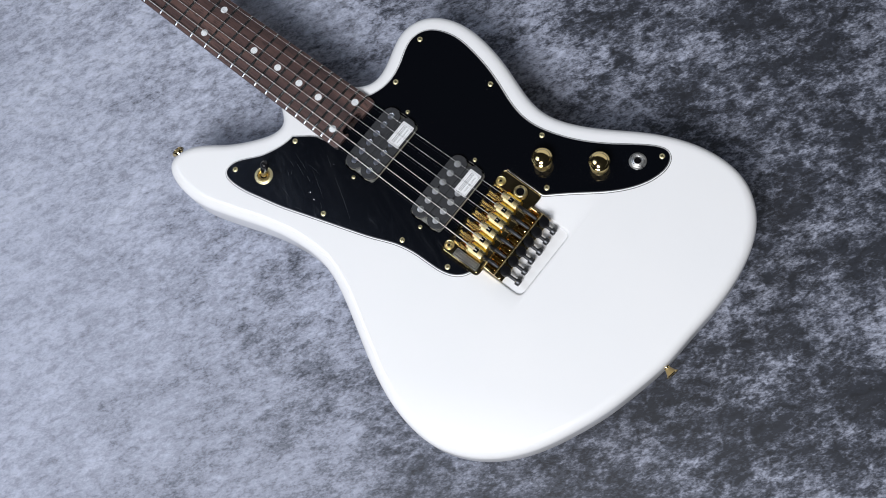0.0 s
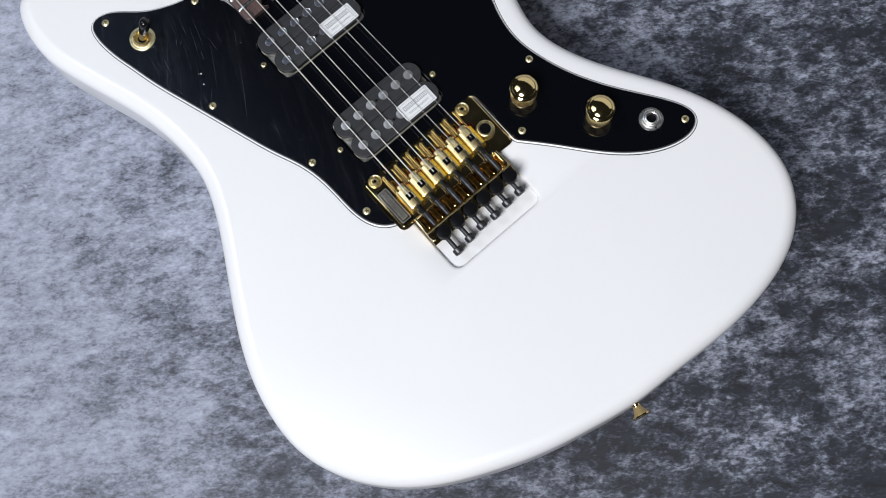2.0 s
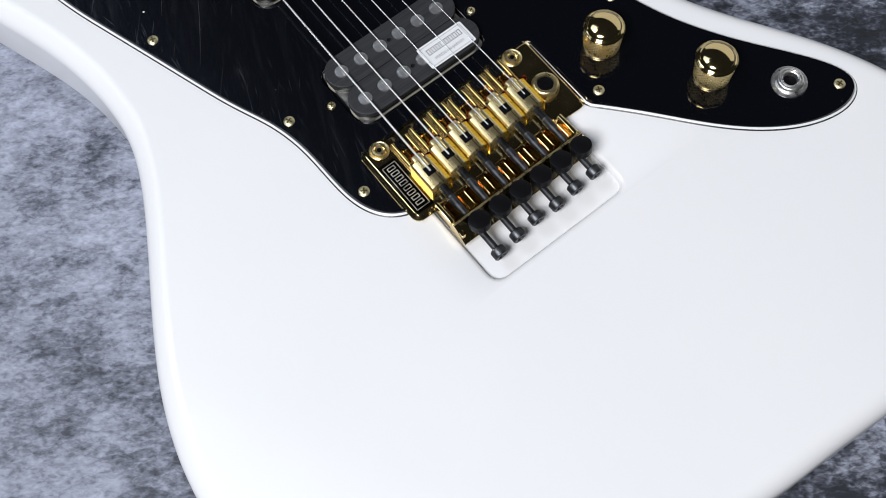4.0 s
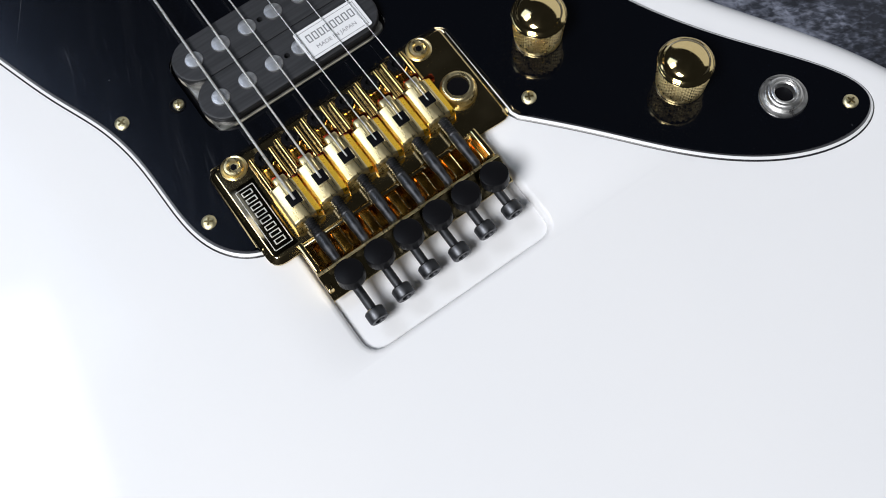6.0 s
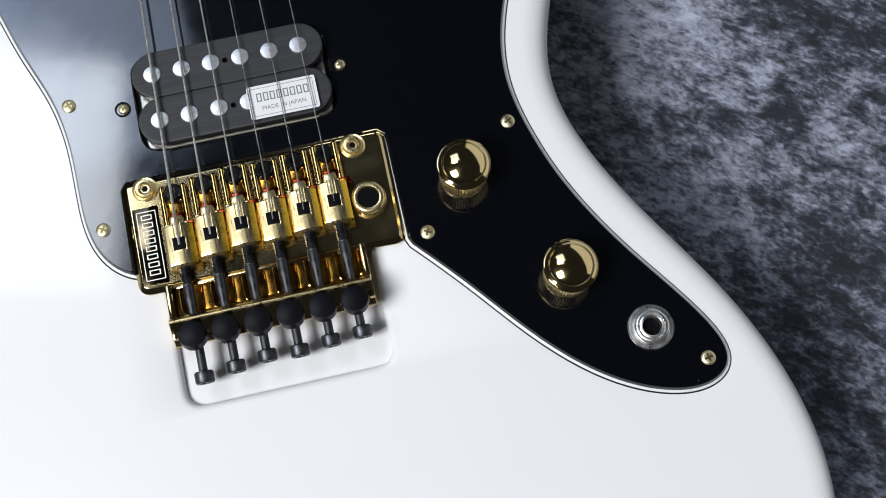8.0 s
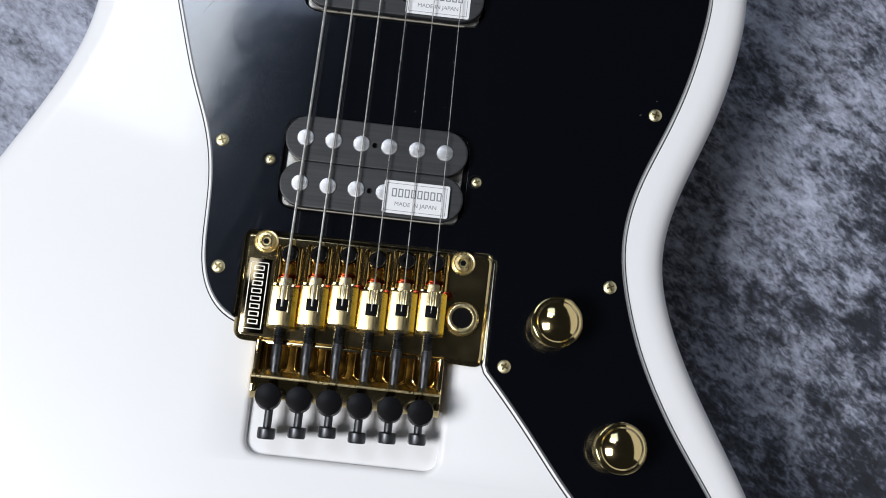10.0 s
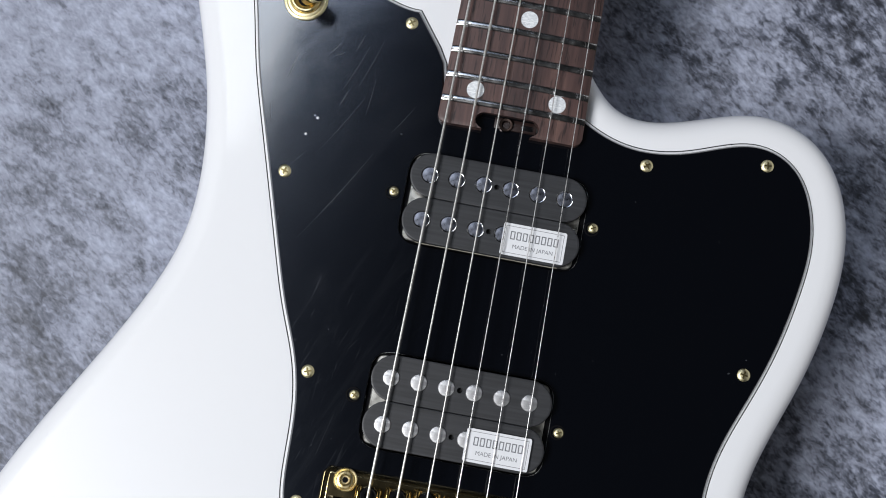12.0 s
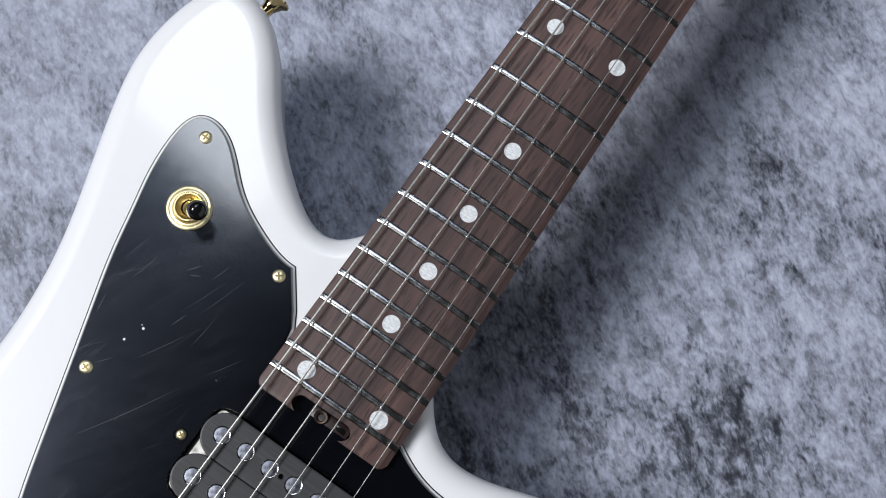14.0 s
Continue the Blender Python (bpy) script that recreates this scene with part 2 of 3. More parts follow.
def bspline(ctrl, closed, per=8):
    """Points of a uniform cubic B-spline, given in millimetres, in metres."""
    c = np.array(ctrl, float) / 1000
    n = len(c)
    u = np.arange(n * per) / per if closed else np.linspace(0, n - 3, (n - 3) * per + 1)
    k = np.floor(u).astype(int) if closed else np.clip(np.floor(u).astype(int), 0, n - 4)
    v = u - k
    b = np.stack([(1 - v) ** 3, 3 * v**3 - 6 * v**2 + 4, -3 * v**3 + 3 * v**2 + 3 * v + 1, v**3], 1) / 6
    return sum(b[:, d, None] * c[(k + d) % n] for d in range(4))


def ccw(p):
    p = np.array(p, float)
    area = (p[:, 0] * np.roll(p[:, 1], -1) - np.roll(p[:, 0], -1) * p[:, 1]).sum()
    return p if area > 0 else p[::-1]


def inset(p, d):
    """A closed counter-clockwise outline moved inwards by d."""
    e = np.roll(p, -1, 0) - p
    e /= np.linalg.norm(e, axis=1)[:, None] + 1e-12
    n = np.stack([-e[:, 1], e[:, 0]], 1)
    m = n + np.roll(n, 1, 0)
    m /= np.maximum((m**2).sum(1), 0.6)[:, None] / 2
    return p + d * m


def rounded(corners, radii, steps=6):
    """A polygon in millimetres with rounded corners, in metres."""
    c, out = np.array(corners, float), []
    radii = [radii] * len(c) if isinstance(radii, (int, float)) else radii
    for i, r in enumerate(radii):
        p, a, b = c[i], c[i - 1] - c[i], c[(i + 1) % len(c)] - c[i]
        if r <= 0:
            out.append(p)
            continue
        la, lb = np.linalg.norm(a), np.linalg.norm(b)
        r = min(r, la * 0.49, lb * 0.49)
        p0, p1 = p + a / la * r, p + b / lb * r
        for s in np.linspace(0, 1, steps):
            out.append((1 - s) ** 2 * p0 + 2 * s * (1 - s) * p + s * s * p1)
    return np.array(out) / 1000


def stadium(x0, x1, y0, y1, steps=14):
    """A bar with half-round ends, in millimetres, in metres."""
    r, cy = (y1 - y0) / 2, (y0 + y1) / 2
    a = np.linspace(-math.pi / 2, math.pi / 2, steps)
    right = np.stack([x1 - r + r * np.cos(a), cy + r * np.sin(a)], 1)
    left = np.stack([x0 + r - r * np.cos(a), cy - r * np.sin(a)], 1)
    return np.vstack([right, left]) / 1000


def solid(outline, profile, holes=(), bm=None, floor=True):
    """An outline lofted through (inset, z) rings from bottom to top, with a cap. holes: (outline, depth z, radius of a rounded rim), cut into the top; depth None goes right through to the lowest ring."""
    bm = bm or bmesh.new()
    outline = ccw(outline)
    profile = list(profile) + [(profile[-1][0] + 0.0004, profile[-1][1])]
    rings = [[bm.verts.new((x, y, z)) for x, y in inset(outline, d)] for d, z in profile]
    n = len(outline)
    for a, b in zip(rings, rings[1:]):
        for i in range(n):
            bm.faces.new((a[i], a[(i + 1) % n], b[(i + 1) % n], b[i]))
    top, low = profile[-1][1], profile[0][1]
    loops, verts = [[v.co.copy() for v in rings[-1]]], list(rings[-1])
    under, uverts = [[v.co.copy() for v in rings[0]]], list(rings[0])
    for shape, depth, *soft in holes:
        shape = ccw(shape)
        up = [bm.verts.new((x, y, top)) for x, y in inset(shape, -soft[0] if soft else 0)]
        wall = up
        for turn in (30, 60, 90) if soft else ():
            a, b = math.sin(radians(turn)), 1 - math.cos(radians(turn))
            lower = [bm.verts.new((x, y, top - b * soft[0])) for x, y in inset(shape, -soft[0] * (1 - a))]
            for i in range(len(up)):
                bm.faces.new((wall[i], wall[(i + 1) % len(up)], lower[(i + 1) % len(up)], lower[i]))
            wall = lower
        down = [bm.verts.new((x, y, low if depth is None else depth)) for x, y in shape]
        for i in range(len(up)):
            j = (i + 1) % len(up)
            bm.faces.new((wall[i], wall[j], down[j], down[i]))
        loops.append([v.co.copy() for v in up])
        verts += up
        if depth is None:
            under.append([v.co.copy() for v in down])
            uverts += down
        else:
            bm.faces.new(down)
    for tri in tessellate_polygon(loops):
        bm.faces.new([verts[i] for i in tri])
    if floor:
        for tri in tessellate_polygon(under):
            bm.faces.new([uverts[i] for i in tri])
    return bm


def lathe(profile, seg=32, bm=None, m=None):
    """(r, z) turned about z, from bottom to top, in millimetres; r 0 closes it."""
    bm = bm or bmesh.new()
    m = m or Matrix()
    rings = []
    for r, z in profile:
        if r <= 1e-6:
            rings.append([bm.verts.new(m @ Vector((0, 0, z / 1000)))])
        else:
            rings.append([bm.verts.new(m @ Vector((r * math.cos(a) / 1000, r * math.sin(a) / 1000, z / 1000))) for a in np.linspace(0, 2 * math.pi, seg, endpoint=False)])
    for a, b in zip(rings, rings[1:]):
        for i in range(seg):
            j = (i + 1) % seg
            quad = [a[i % len(a)], a[j % len(a)], b[j % len(b)], b[i % len(b)]]
            quad = list(dict.fromkeys(quad))
            if len(quad) > 2:
                bm.faces.new(quad)
    return bm


def block(x0, x1, y0, y1, z0, z1, edge=0.3, bm=None):
    """A box in millimetres with softened edges."""
    bm = bm or bmesh.new()
    v = bmesh.ops.create_cube(bm, size=1)["verts"]
    for q in v:
        q.co = Vector(((x0 + x1) / 2 + q.co.x * (x1 - x0), (y0 + y1) / 2 + q.co.y * (y1 - y0), (z0 + z1) / 2 + q.co.z * (z1 - z0))) / 1000
    if edge > 0:
        es = list({e for q in v for e in q.link_edges})
        bmesh.ops.bevel(bm, geom=es, offset=edge / 1000, segments=2, profile=0.5, affect="EDGES")
    return bm


def tube(points, radius, seg=10, bm=None):
    bm = bm or bmesh.new()
    pts, rings = [Vector(p) for p in points], []
    for i, p in enumerate(pts):
        d = (pts[min(i + 1, len(pts) - 1)] - pts[max(i - 1, 0)]).normalized()
        q = d.to_track_quat("Z", "Y").to_matrix()
        r = radius[i] if isinstance(radius, (list, tuple)) else radius
        rings.append([bm.verts.new(p + q @ Vector((r * math.cos(a), r * math.sin(a), 0))) for a in np.linspace(0, 2 * math.pi, seg, endpoint=False)])
    for a, b in zip(rings, rings[1:]):
        for i in range(seg):
            bm.faces.new((a[i], a[(i + 1) % seg], b[(i + 1) % seg], b[i]))
    bm.faces.new(rings[0][::-1])
    bm.faces.new(rings[-1])
    return bm


def along(start, end):
    """The pose whose z runs from start to end."""
    d = Vector(end) - Vector(start)
    return Matrix.Translation(start) @ d.to_track_quat("Z", "Y").to_matrix().to_4x4()


def lettering(text, height):
    """Flat letters as a mesh, centred, of that height in metres."""
    cu = bpy.data.curves.new("letters", "FONT")
    cu.body, cu.align_x, cu.align_y, cu.size = text, "CENTER", "CENTER", height / 0.7
    ob = bpy.data.objects.new("letters", cu)
    scene.collection.objects.link(ob)
    me = bpy.data.meshes.new_from_object(ob.evaluated_get(bpy.context.evaluated_depsgraph_get()))
    bpy.data.objects.remove(ob)
    return me


# ---- backdrop ----
ZF = -0.043
bm = bmesh.new()
bmesh.ops.create_grid(bm, x_segments=8, y_segments=8, size=2.2)
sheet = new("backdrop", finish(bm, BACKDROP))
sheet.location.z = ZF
tagged(sheet, "mottled blue-grey and black printed backdrop sheet lying flat", "backdrop", kind="structure")
riser = new("riser_block", finish(block(-62, 62, -118, 122, -43, 0, 4), BLACK_CAP))
tagged(riser, "low matt black riser block under the guitar body", "block")

# ---- guitar ----
guitar = tagged(new("electric_guitar"), "white electric guitar with black pickguard and gold hardware, lying flat", "guitar")
ZB, ZP = 45.0, 47.5

BODY = [(20.0, 201.0), (39.3, 166.4), (71.7, 174.0), (100.2, 185.6), (129.9, 173.1), (141.7, 140.2), (138.4, 109.2), (130.5, 78.9), (117.7, 49.5), (110.9, 20.9),
        (121.7, -10.8), (136.5, -37.0), (153.5, -64.4), (165.8, -93.3), (171.9, -125.0), (168.1, -158.3), (146.9, -184.7), (119.6, -197.8), (87.7, -203.3),
        (56.6, -203.8), (24.5, -200.6), (-6.6, -200.2), (-38.6, -192.8), (-69.4, -185.4), (-97.4, -173.9), (-126.9, -160.0), (-152.9, -140.6), (-172.2, -115.9),
        (-183.7, -85.4), (-181.6, -53.1), (-173.6, -23.9), (-160.3, 4.3), (-144.8, 32.2), (-129.8, 59.1), (-116.3, 90.1), (-115.8, 121.2), (-120.9, 152.6),
        (-130.8, 181.8), (-141.8, 213.8), (-147.2, 238.9), (-138.9, 283.3), (-105.9, 275.8), (-87.2, 246.3), (-66.7, 226.2), (-34.4, 203.5), (-16.7, 255.3)]
TREBLE = [(3.1, 184.6), (30.2, 162.1), (51.9, 156.0), (73.2, 160.2), (95.8, 171.0), (117.8, 162.0), (125.8, 135.4), (122.9, 114.0), (117.8, 90.5), (110.0, 69.1),
          (100.4, 47.8), (96.2, 25.1), (101.0, 2.3), (108.0, -18.3), (120.0, -40.3), (130.4, -55.2), (147.6, -80.5), (147.5, -94.3), (133.6, -100.5), (113.2, -94.9),
          (95.3, -82.6), (79.9, -66.4), (65.2, -47.0), (48.8, -28.3), (31.1, -9.0)]
BASS = [(-20.3, -21.1), (-47.4, -22.0), (-60.2, -5.9), (-61.6, 14.3), (-61.6, 33.5), (-65.4, 52.5), (-73.5, 70.0), (-79.5, 88.6), (-85.3, 107.1), (-91.1, 125.3),
        (-97.2, 144.4), (-102.9, 162.0), (-107.3, 183.1), (-111.2, 196.3), (-113.3, 227.1), (-92.8, 226.9), (-77.0, 208.7), (-61.7, 201.2), (-41.9, 194.0),
        (-25.4, 203.6)]

body_outline = bspline(BODY, True, 9)
R = 9.5
curve = [(R * (1 - math.cos(a)), R * math.sin(a)) for a in np.linspace(0, math.pi / 2, 9)]
profile = [((i) / 1000, (R - h) / 1000) for i, h in curve[::-1]] + [(i / 1000, (ZB - R + h) / 1000) for i, h in curve] + [((R + 0.8) / 1000, ZB / 1000)]
route = rounded([(-35.2, -66.0), (35.0, -66.0), (35.0, 11.0), (-35.2, 11.0)], [6, 6, 2, 2])
shell = solid(body_outline, profile, [(route, 0.0418, 0.0024)])
# forearm contour: the top falls away towards the bass side of the lower bout
for at in np.arange(-186, -52, 6):
    bmesh.ops.bisect_plane(shell, geom=shell.verts[:] + shell.edges[:] + shell.faces[:], plane_co=(at / 1000, 0, 0), plane_no=(1, 0, 0))
for at in np.arange(-204, 40, 6):
    near = [f for f in shell.faces if f.calc_center_median().x < -0.052]
    bmesh.ops.bisect_plane(shell, geom=list({v for f in near for v in f.verts}) + list({e for f in near for e in f.edges}) + near, plane_co=(0, at / 1000, 0), plane_no=(0, 1, 0))
for v in shell.verts:
    d = max(0.0, -0.89 * (v.co.x * 1000 + 150) - 0.45 * (v.co.y * 1000 + 50) + 12)
    v.co.z -= 0.0016 * d * d / 1000 * min(1.0, max(0.0, (v.co.z - 0.012) / 0.024))
part("body", shell, LACQUER, guitar, "gloss white lacquered body with rounded edges and bridge recess")

# pickguard: three plies with a sloping edge, cut out round neck, bridge and pickups
tre, bas = bspline(TREBLE, False, 8), bspline(BASS, False, 8)
mm = np.array
guard = np.vstack([tre, mm([(47.4, -25.4), (47.4, 12.4), (45.6, 14.3), (-42.2, 13.9), (-43.4, 12.4), (-43.6, -18.5)]) / 1000, bas, mm([(-32.0, 183.0), (-28.5, 177.0), (-26.5, 166.0), (26.5, 166.0)]) / 1000])
CUTS = [(rounded([(-35.6, y - 18.4), (35.1, y - 18.4), (35.1, y + 18.4), (-35.6, y + 18.4)], 8), None) for y in (43.0, 121.7)]
pickguard = part("pickguard", solid(guard, [(0.0013, 0.04612), (0.0019, 0.0473), (0.0021, ZP / 1000)], CUTS), BLACK_GLOSS, guitar, "glossy black scratched pickguard with white-lined edge")
part("ply", solid(guard, [(0.0, 0.04505), (0.0005, 0.0455), (0.00055, 0.04551)], CUTS), BLACK_PLY, pickguard, "thin black bottom layer")
part("ply", solid(guard, [(0.0005, 0.04552), (0.0013, 0.04611)], CUTS), WHITE_PLY, pickguard, "thin white middle layer")


# Black sheets stand for the unlit cavities, which aren't cut into the body
for cut, _ in CUTS:
    part("cavity_shade", solid(inset(ccw(cut), 0.0001), [(0, 0.04502), (0, 0.0453)]), BLACK_HOLE, pickguard, "black sheet for the shade inside the pickup opening")


def screw_mesh(r, h):
    """A domed head with a cross of darker bars for its recess."""
    bm = lathe([(r, 0), (r, h * 0.35), (r * 0.86, h * 0.75), (r * 0.55, h * 0.97), (0, h)], 20)
    for turn in (0, 90):
        b2 = block(-r * 0.58, r * 0.58, -r * 0.13, r * 0.13, h * 0.72, h * 1.05, 0)
        bmesh.ops.rotate(b2, verts=b2.verts, cent=(0, 0, 0), matrix=Matrix.Rotation(radians(turn), 3, "Z"))
        tmp = bpy.data.meshes.new("tmp")
        for f in b2.faces:
            f.material_index = 1
        b2.to_mesh(tmp)
        b2.free()
        bm.from_mesh(tmp)
        bpy.data.meshes.remove(tmp)
    me = finish(bm, GOLD_SCREW)
    me.materials.append(CROSS_GOLD)
    return me


GUARD_SCREW, SMALL_SCREW = screw_mesh(2.5, 0.9), screw_mesh(1.95, 1.1)
for i, (x, y) in enumerate([(-99.8, 217.6), (-45.2, 189.8), (-82.5, 122.4), (-58.5, 48.5), (-53.3, 0.4), (101.6, 159.2), (55.1, 150.5), (104.4, 77.3), (92.4, 8.8), (55.8, -24.9), (138.3, -88.4)]):
    part("screw", GUARD_SCREW, None, pickguard, "", Matrix.Translation((x / 1000, y / 1000, ZP / 1000)) @ pose(0, 0, 0, 0, 0, 37 * i))



def scratch_mesh(length, width, bow):
    """A fine bowed furrow along +y, widest in its middle."""
    bm, rows = bmesh.new(), []
    for s in np.linspace(0, 1, 9):
        w = width * (0.25 + math.sin(math.pi * s)) / 2000
        rows.append([bm.verts.new(((bow * math.sin(math.pi * s)) / 1000 + e * w, s * length / 1000, (0.02 if e == 0 else 0.0) / 1000)) for e in (-1, 0, 1)])
    for a, b in zip(rows, rows[1:]):
        for i in (0, 1):
            bm.faces.new((a[i], a[i + 1], b[i + 1], b[i]))
    return bm


# knocks and scratches on the bass side of the guard: start, length, heading from +y, width
for x, y, length, turn, width in ((-72.8, 97.8, 44, -31, 0.16), (-66.8, 152.0, 6.5, -20, 0.22), (-74.3, 172.1, 5.4, -37, 0.22), (-64.7, 174.3, 7.6, -18, 0.16), (-72.3, 131.1, 30, -30, 0.12),
                                  (-89.1, 158.6, 11, -13, 0.16), (-45.1, 144.6, 14.6, -32, 0.12), (-91.9, 140.5, 7.8, 11, 0.16), (-56.1, 149.8, 15, -5, 0.12), (-72.4, 171.1, 4.2, -60, 0.2),
                                  (-66.9, 158.2, 20, -21, 0.13), (-60.9, 160.7, 21, -18, 0.12), (-81.1, 125.2, 8.2, -38, 0.14)):
    part("scratch", scratch_mesh(length, width, 0.012 * length), SCRATCH, pickguard, "", pose(x / 1000, y / 1000, (ZP + 0.004) / 1000, 0, 0, turn))
for x, y, r in ((-74.2, 145.4, 0.55), (-77.5, 138.3, 0.5), (-75.4, 146.2, 0.25)):
    part("chip", lathe([(r, 0), (r * 0.8, 0.05), (r * 0.3, 0.02), (0, 0.0)], 7), PAPER, pickguard, "small white chip", pose(x / 1000, y / 1000, (ZP + 0.004) / 1000, 0, 0, 40 * r))

# ---- neck ----
SCALE = 648.0


def fret_y(n):
    return SCALE * 2 ** (-n / 12)


def half_width(y):
    return 28.4 - (y - 155) * 0.0135


def board_z(x, y):
    return 52.2 - x * x / (2 * 305)


def fretboard_mesh():
    bm = bmesh.new()
    rows = [152.2, 153.0, 154, 155.2, 156.4, 157.4, 158.2, 158.7, 162] + list(np.linspace(180, 655, 30))
    cols = [-1.0, -0.97, -0.9, -0.8, -0.64, -0.488, -0.25, 0, 0.2, 0.394, 0.62, 0.8, 0.9, 0.97, 1.0]
    made = {}
    for i, y in enumerate(rows):
        w = half_width(y) - {0: 2.4, 1: 1.2, 2: 0.5}.get(i, 0)
        for j, c in enumerate(cols):
            x = c * (w if abs(c) > 0.5 else half_width(y))
            z = board_z(x, y) - (0.35 if abs(c) == 1 else 0) - (0.3 if i == 0 else 0)
            made[i, j] = bm.verts.new((x / 1000, y / 1000, z / 1000))
    # the truss rod slot has rounded corners
    for i, move in enumerate((3.0, 1.5, 0.5, 0.0, 0.2, 0.8, 1.7, 3.0)):
        made[i, 5].co.x += move / 1000
        made[i, 9].co.x -= move / 1000
    faces = []
    for i in range(len(rows) - 1):
        for j in range(len(cols) - 1):
            if i < 7 and 5 <= j <= 8:
                continue
            faces.append(bm.faces.new((made[i, j], made[i, j + 1], made[i + 1, j + 1], made[i + 1, j])))
    bmesh.ops.delete(bm, geom=[v for v in bm.verts if not v.link_faces], context="VERTS")
    ext = bmesh.ops.extrude_face_region(bm, geom=faces)
    for v in ext["geom"]:
        if isinstance(v, bmesh.types.BMVert):
            v.co.z = 0.0463
    return bm


fretboard = part("fretboard", fretboard_mesh(), ROSEWOOD, guitar, "dark rosewood fretboard with pearl dots")
FRET_W, FRET_H = 1.4, 0.95
for n in range(1, 25):
    y, bm = fret_y(n), bmesh.new()
    w, rings = half_width(y) - 0.25, []
    for x in np.linspace(-w, w, 19):
        lift = FRET_H * (0.35 if abs(x) > w - 0.01 else 1.0)
        rings.append([bm.verts.new((x / 1000, (y + FRET_W * math.cos(a)) / 1000, (board_z(x, y) - 0.05 + lift * math.sin(a) ** 0.7) / 1000)) for a in np.linspace(0, math.pi, 10)])
    for a, b in zip(rings, rings[1:]):
        for i in range(9):
            bm.faces.new((a[i], a[i + 1], b[i + 1], b[i]))
    bm.faces.new(rings[0])
    bm.faces.new(rings[-1])
    part("fret", finish(bm, FRET_STEEL, 50), None, fretboard)
DOT = finish(lathe([(3.4, -0.4), (3.4, 0.05), (0, 0.06)], 28), PEARL)
for n, xs in ((3, (0,)), (5, (0,)), (7, (0,)), (9, (0,)), (12, (-14.5, 14.8)), (15, (0,)), (17, (0,)), (19, (0,)), (21, (0,)), (24, (-15.8, 16.4))):
    y = (fret_y(n) + fret_y(n - 1)) / 2
    for x in xs:
        part("inlay_dot", DOT, None, fretboard, "", pose(x / 1000, y / 1000, (board_z(x, y) + 0.02) / 1000, 0, math.degrees(x / 305), 0))
part("nut", block(-21.8, 21.8, 648.0, 653, 49, 55, 0.4), BLACK_STEEL, fretboard, "blackened locking nut")
# truss rod slot and its wheel
part("slot_shade", block(-13.6, 13.6, 158.4, 159.6, 45.2, 50.2, 0.0), BLACK_HOLE, fretboard, "black block for the shade in the truss rod slot")
part("heel_end", block(-6.2, 10.4, 154.2, 158.8, 43.0, 48.4, 0.4), DARK_WOOD, fretboard, "dark brown wood inside the slot")
bm = lathe([(2.7, -3), (2.7, 0.9), (2.4, 1.15), (1.7, 1.1), (1.5, 0.7), (1.45, -2.0), (0, -2.0)], 22, None, Matrix.Translation((-0.0016, 0.1561, 0.0484)) @ pose(0, 0, 0, 12))
part("truss_nut", bm, DARK_NUT, fretboard, "dark truss rod adjuster")
part("rod_end", block(4.2, 9.4, 154.8, 157.4, 47.0, 48.5, 0.5), BLACK_TIP, fretboard, "black rod end")
bm, rings = bmesh.new(), []
for y in np.linspace(206, 655, 24):
    w, top = half_width(y) - 0.4, 46.4
    deep = 21.0 if y < 230 else 16.5
    rings.append([bm.verts.new((w * math.cos(a) / 1000, y / 1000, (top - deep * math.sin(a) ** 0.8) / 1000)) for a in np.linspace(0, math.pi, 15)])
for a, b in zip(rings, rings[1:]):
    for i in range(14):
        bm.faces.new((a[i], a[i + 1], b[i + 1], b[i]))
    bm.faces.new((a[0], a[14], b[14], b[0]))
bm.faces.new(rings[0])
bm.faces.new(rings[-1])
part("neck", bm, NECK_WOOD, guitar, "brown wooden neck")

# ---- pickups ----


def bars(bm, x0, x1, y0, y1, z):
    """A row of eight plain hollow oblongs in place of lettering."""
    step, w = (x1 - x0) / 8, 0.40
    for i in range(8):
        a, b = x0 + i * step + 0.3, x0 + (i + 1) * step - 0.3
        for box in ((a, a + w, y0, y1), (b - w, b, y0, y1), (a + w, b - w, y0, y0 + w), (a + w, b - w, y1 - w, y1)):
            block(*box, z, z + 0.03, 0, bm)
    return bm


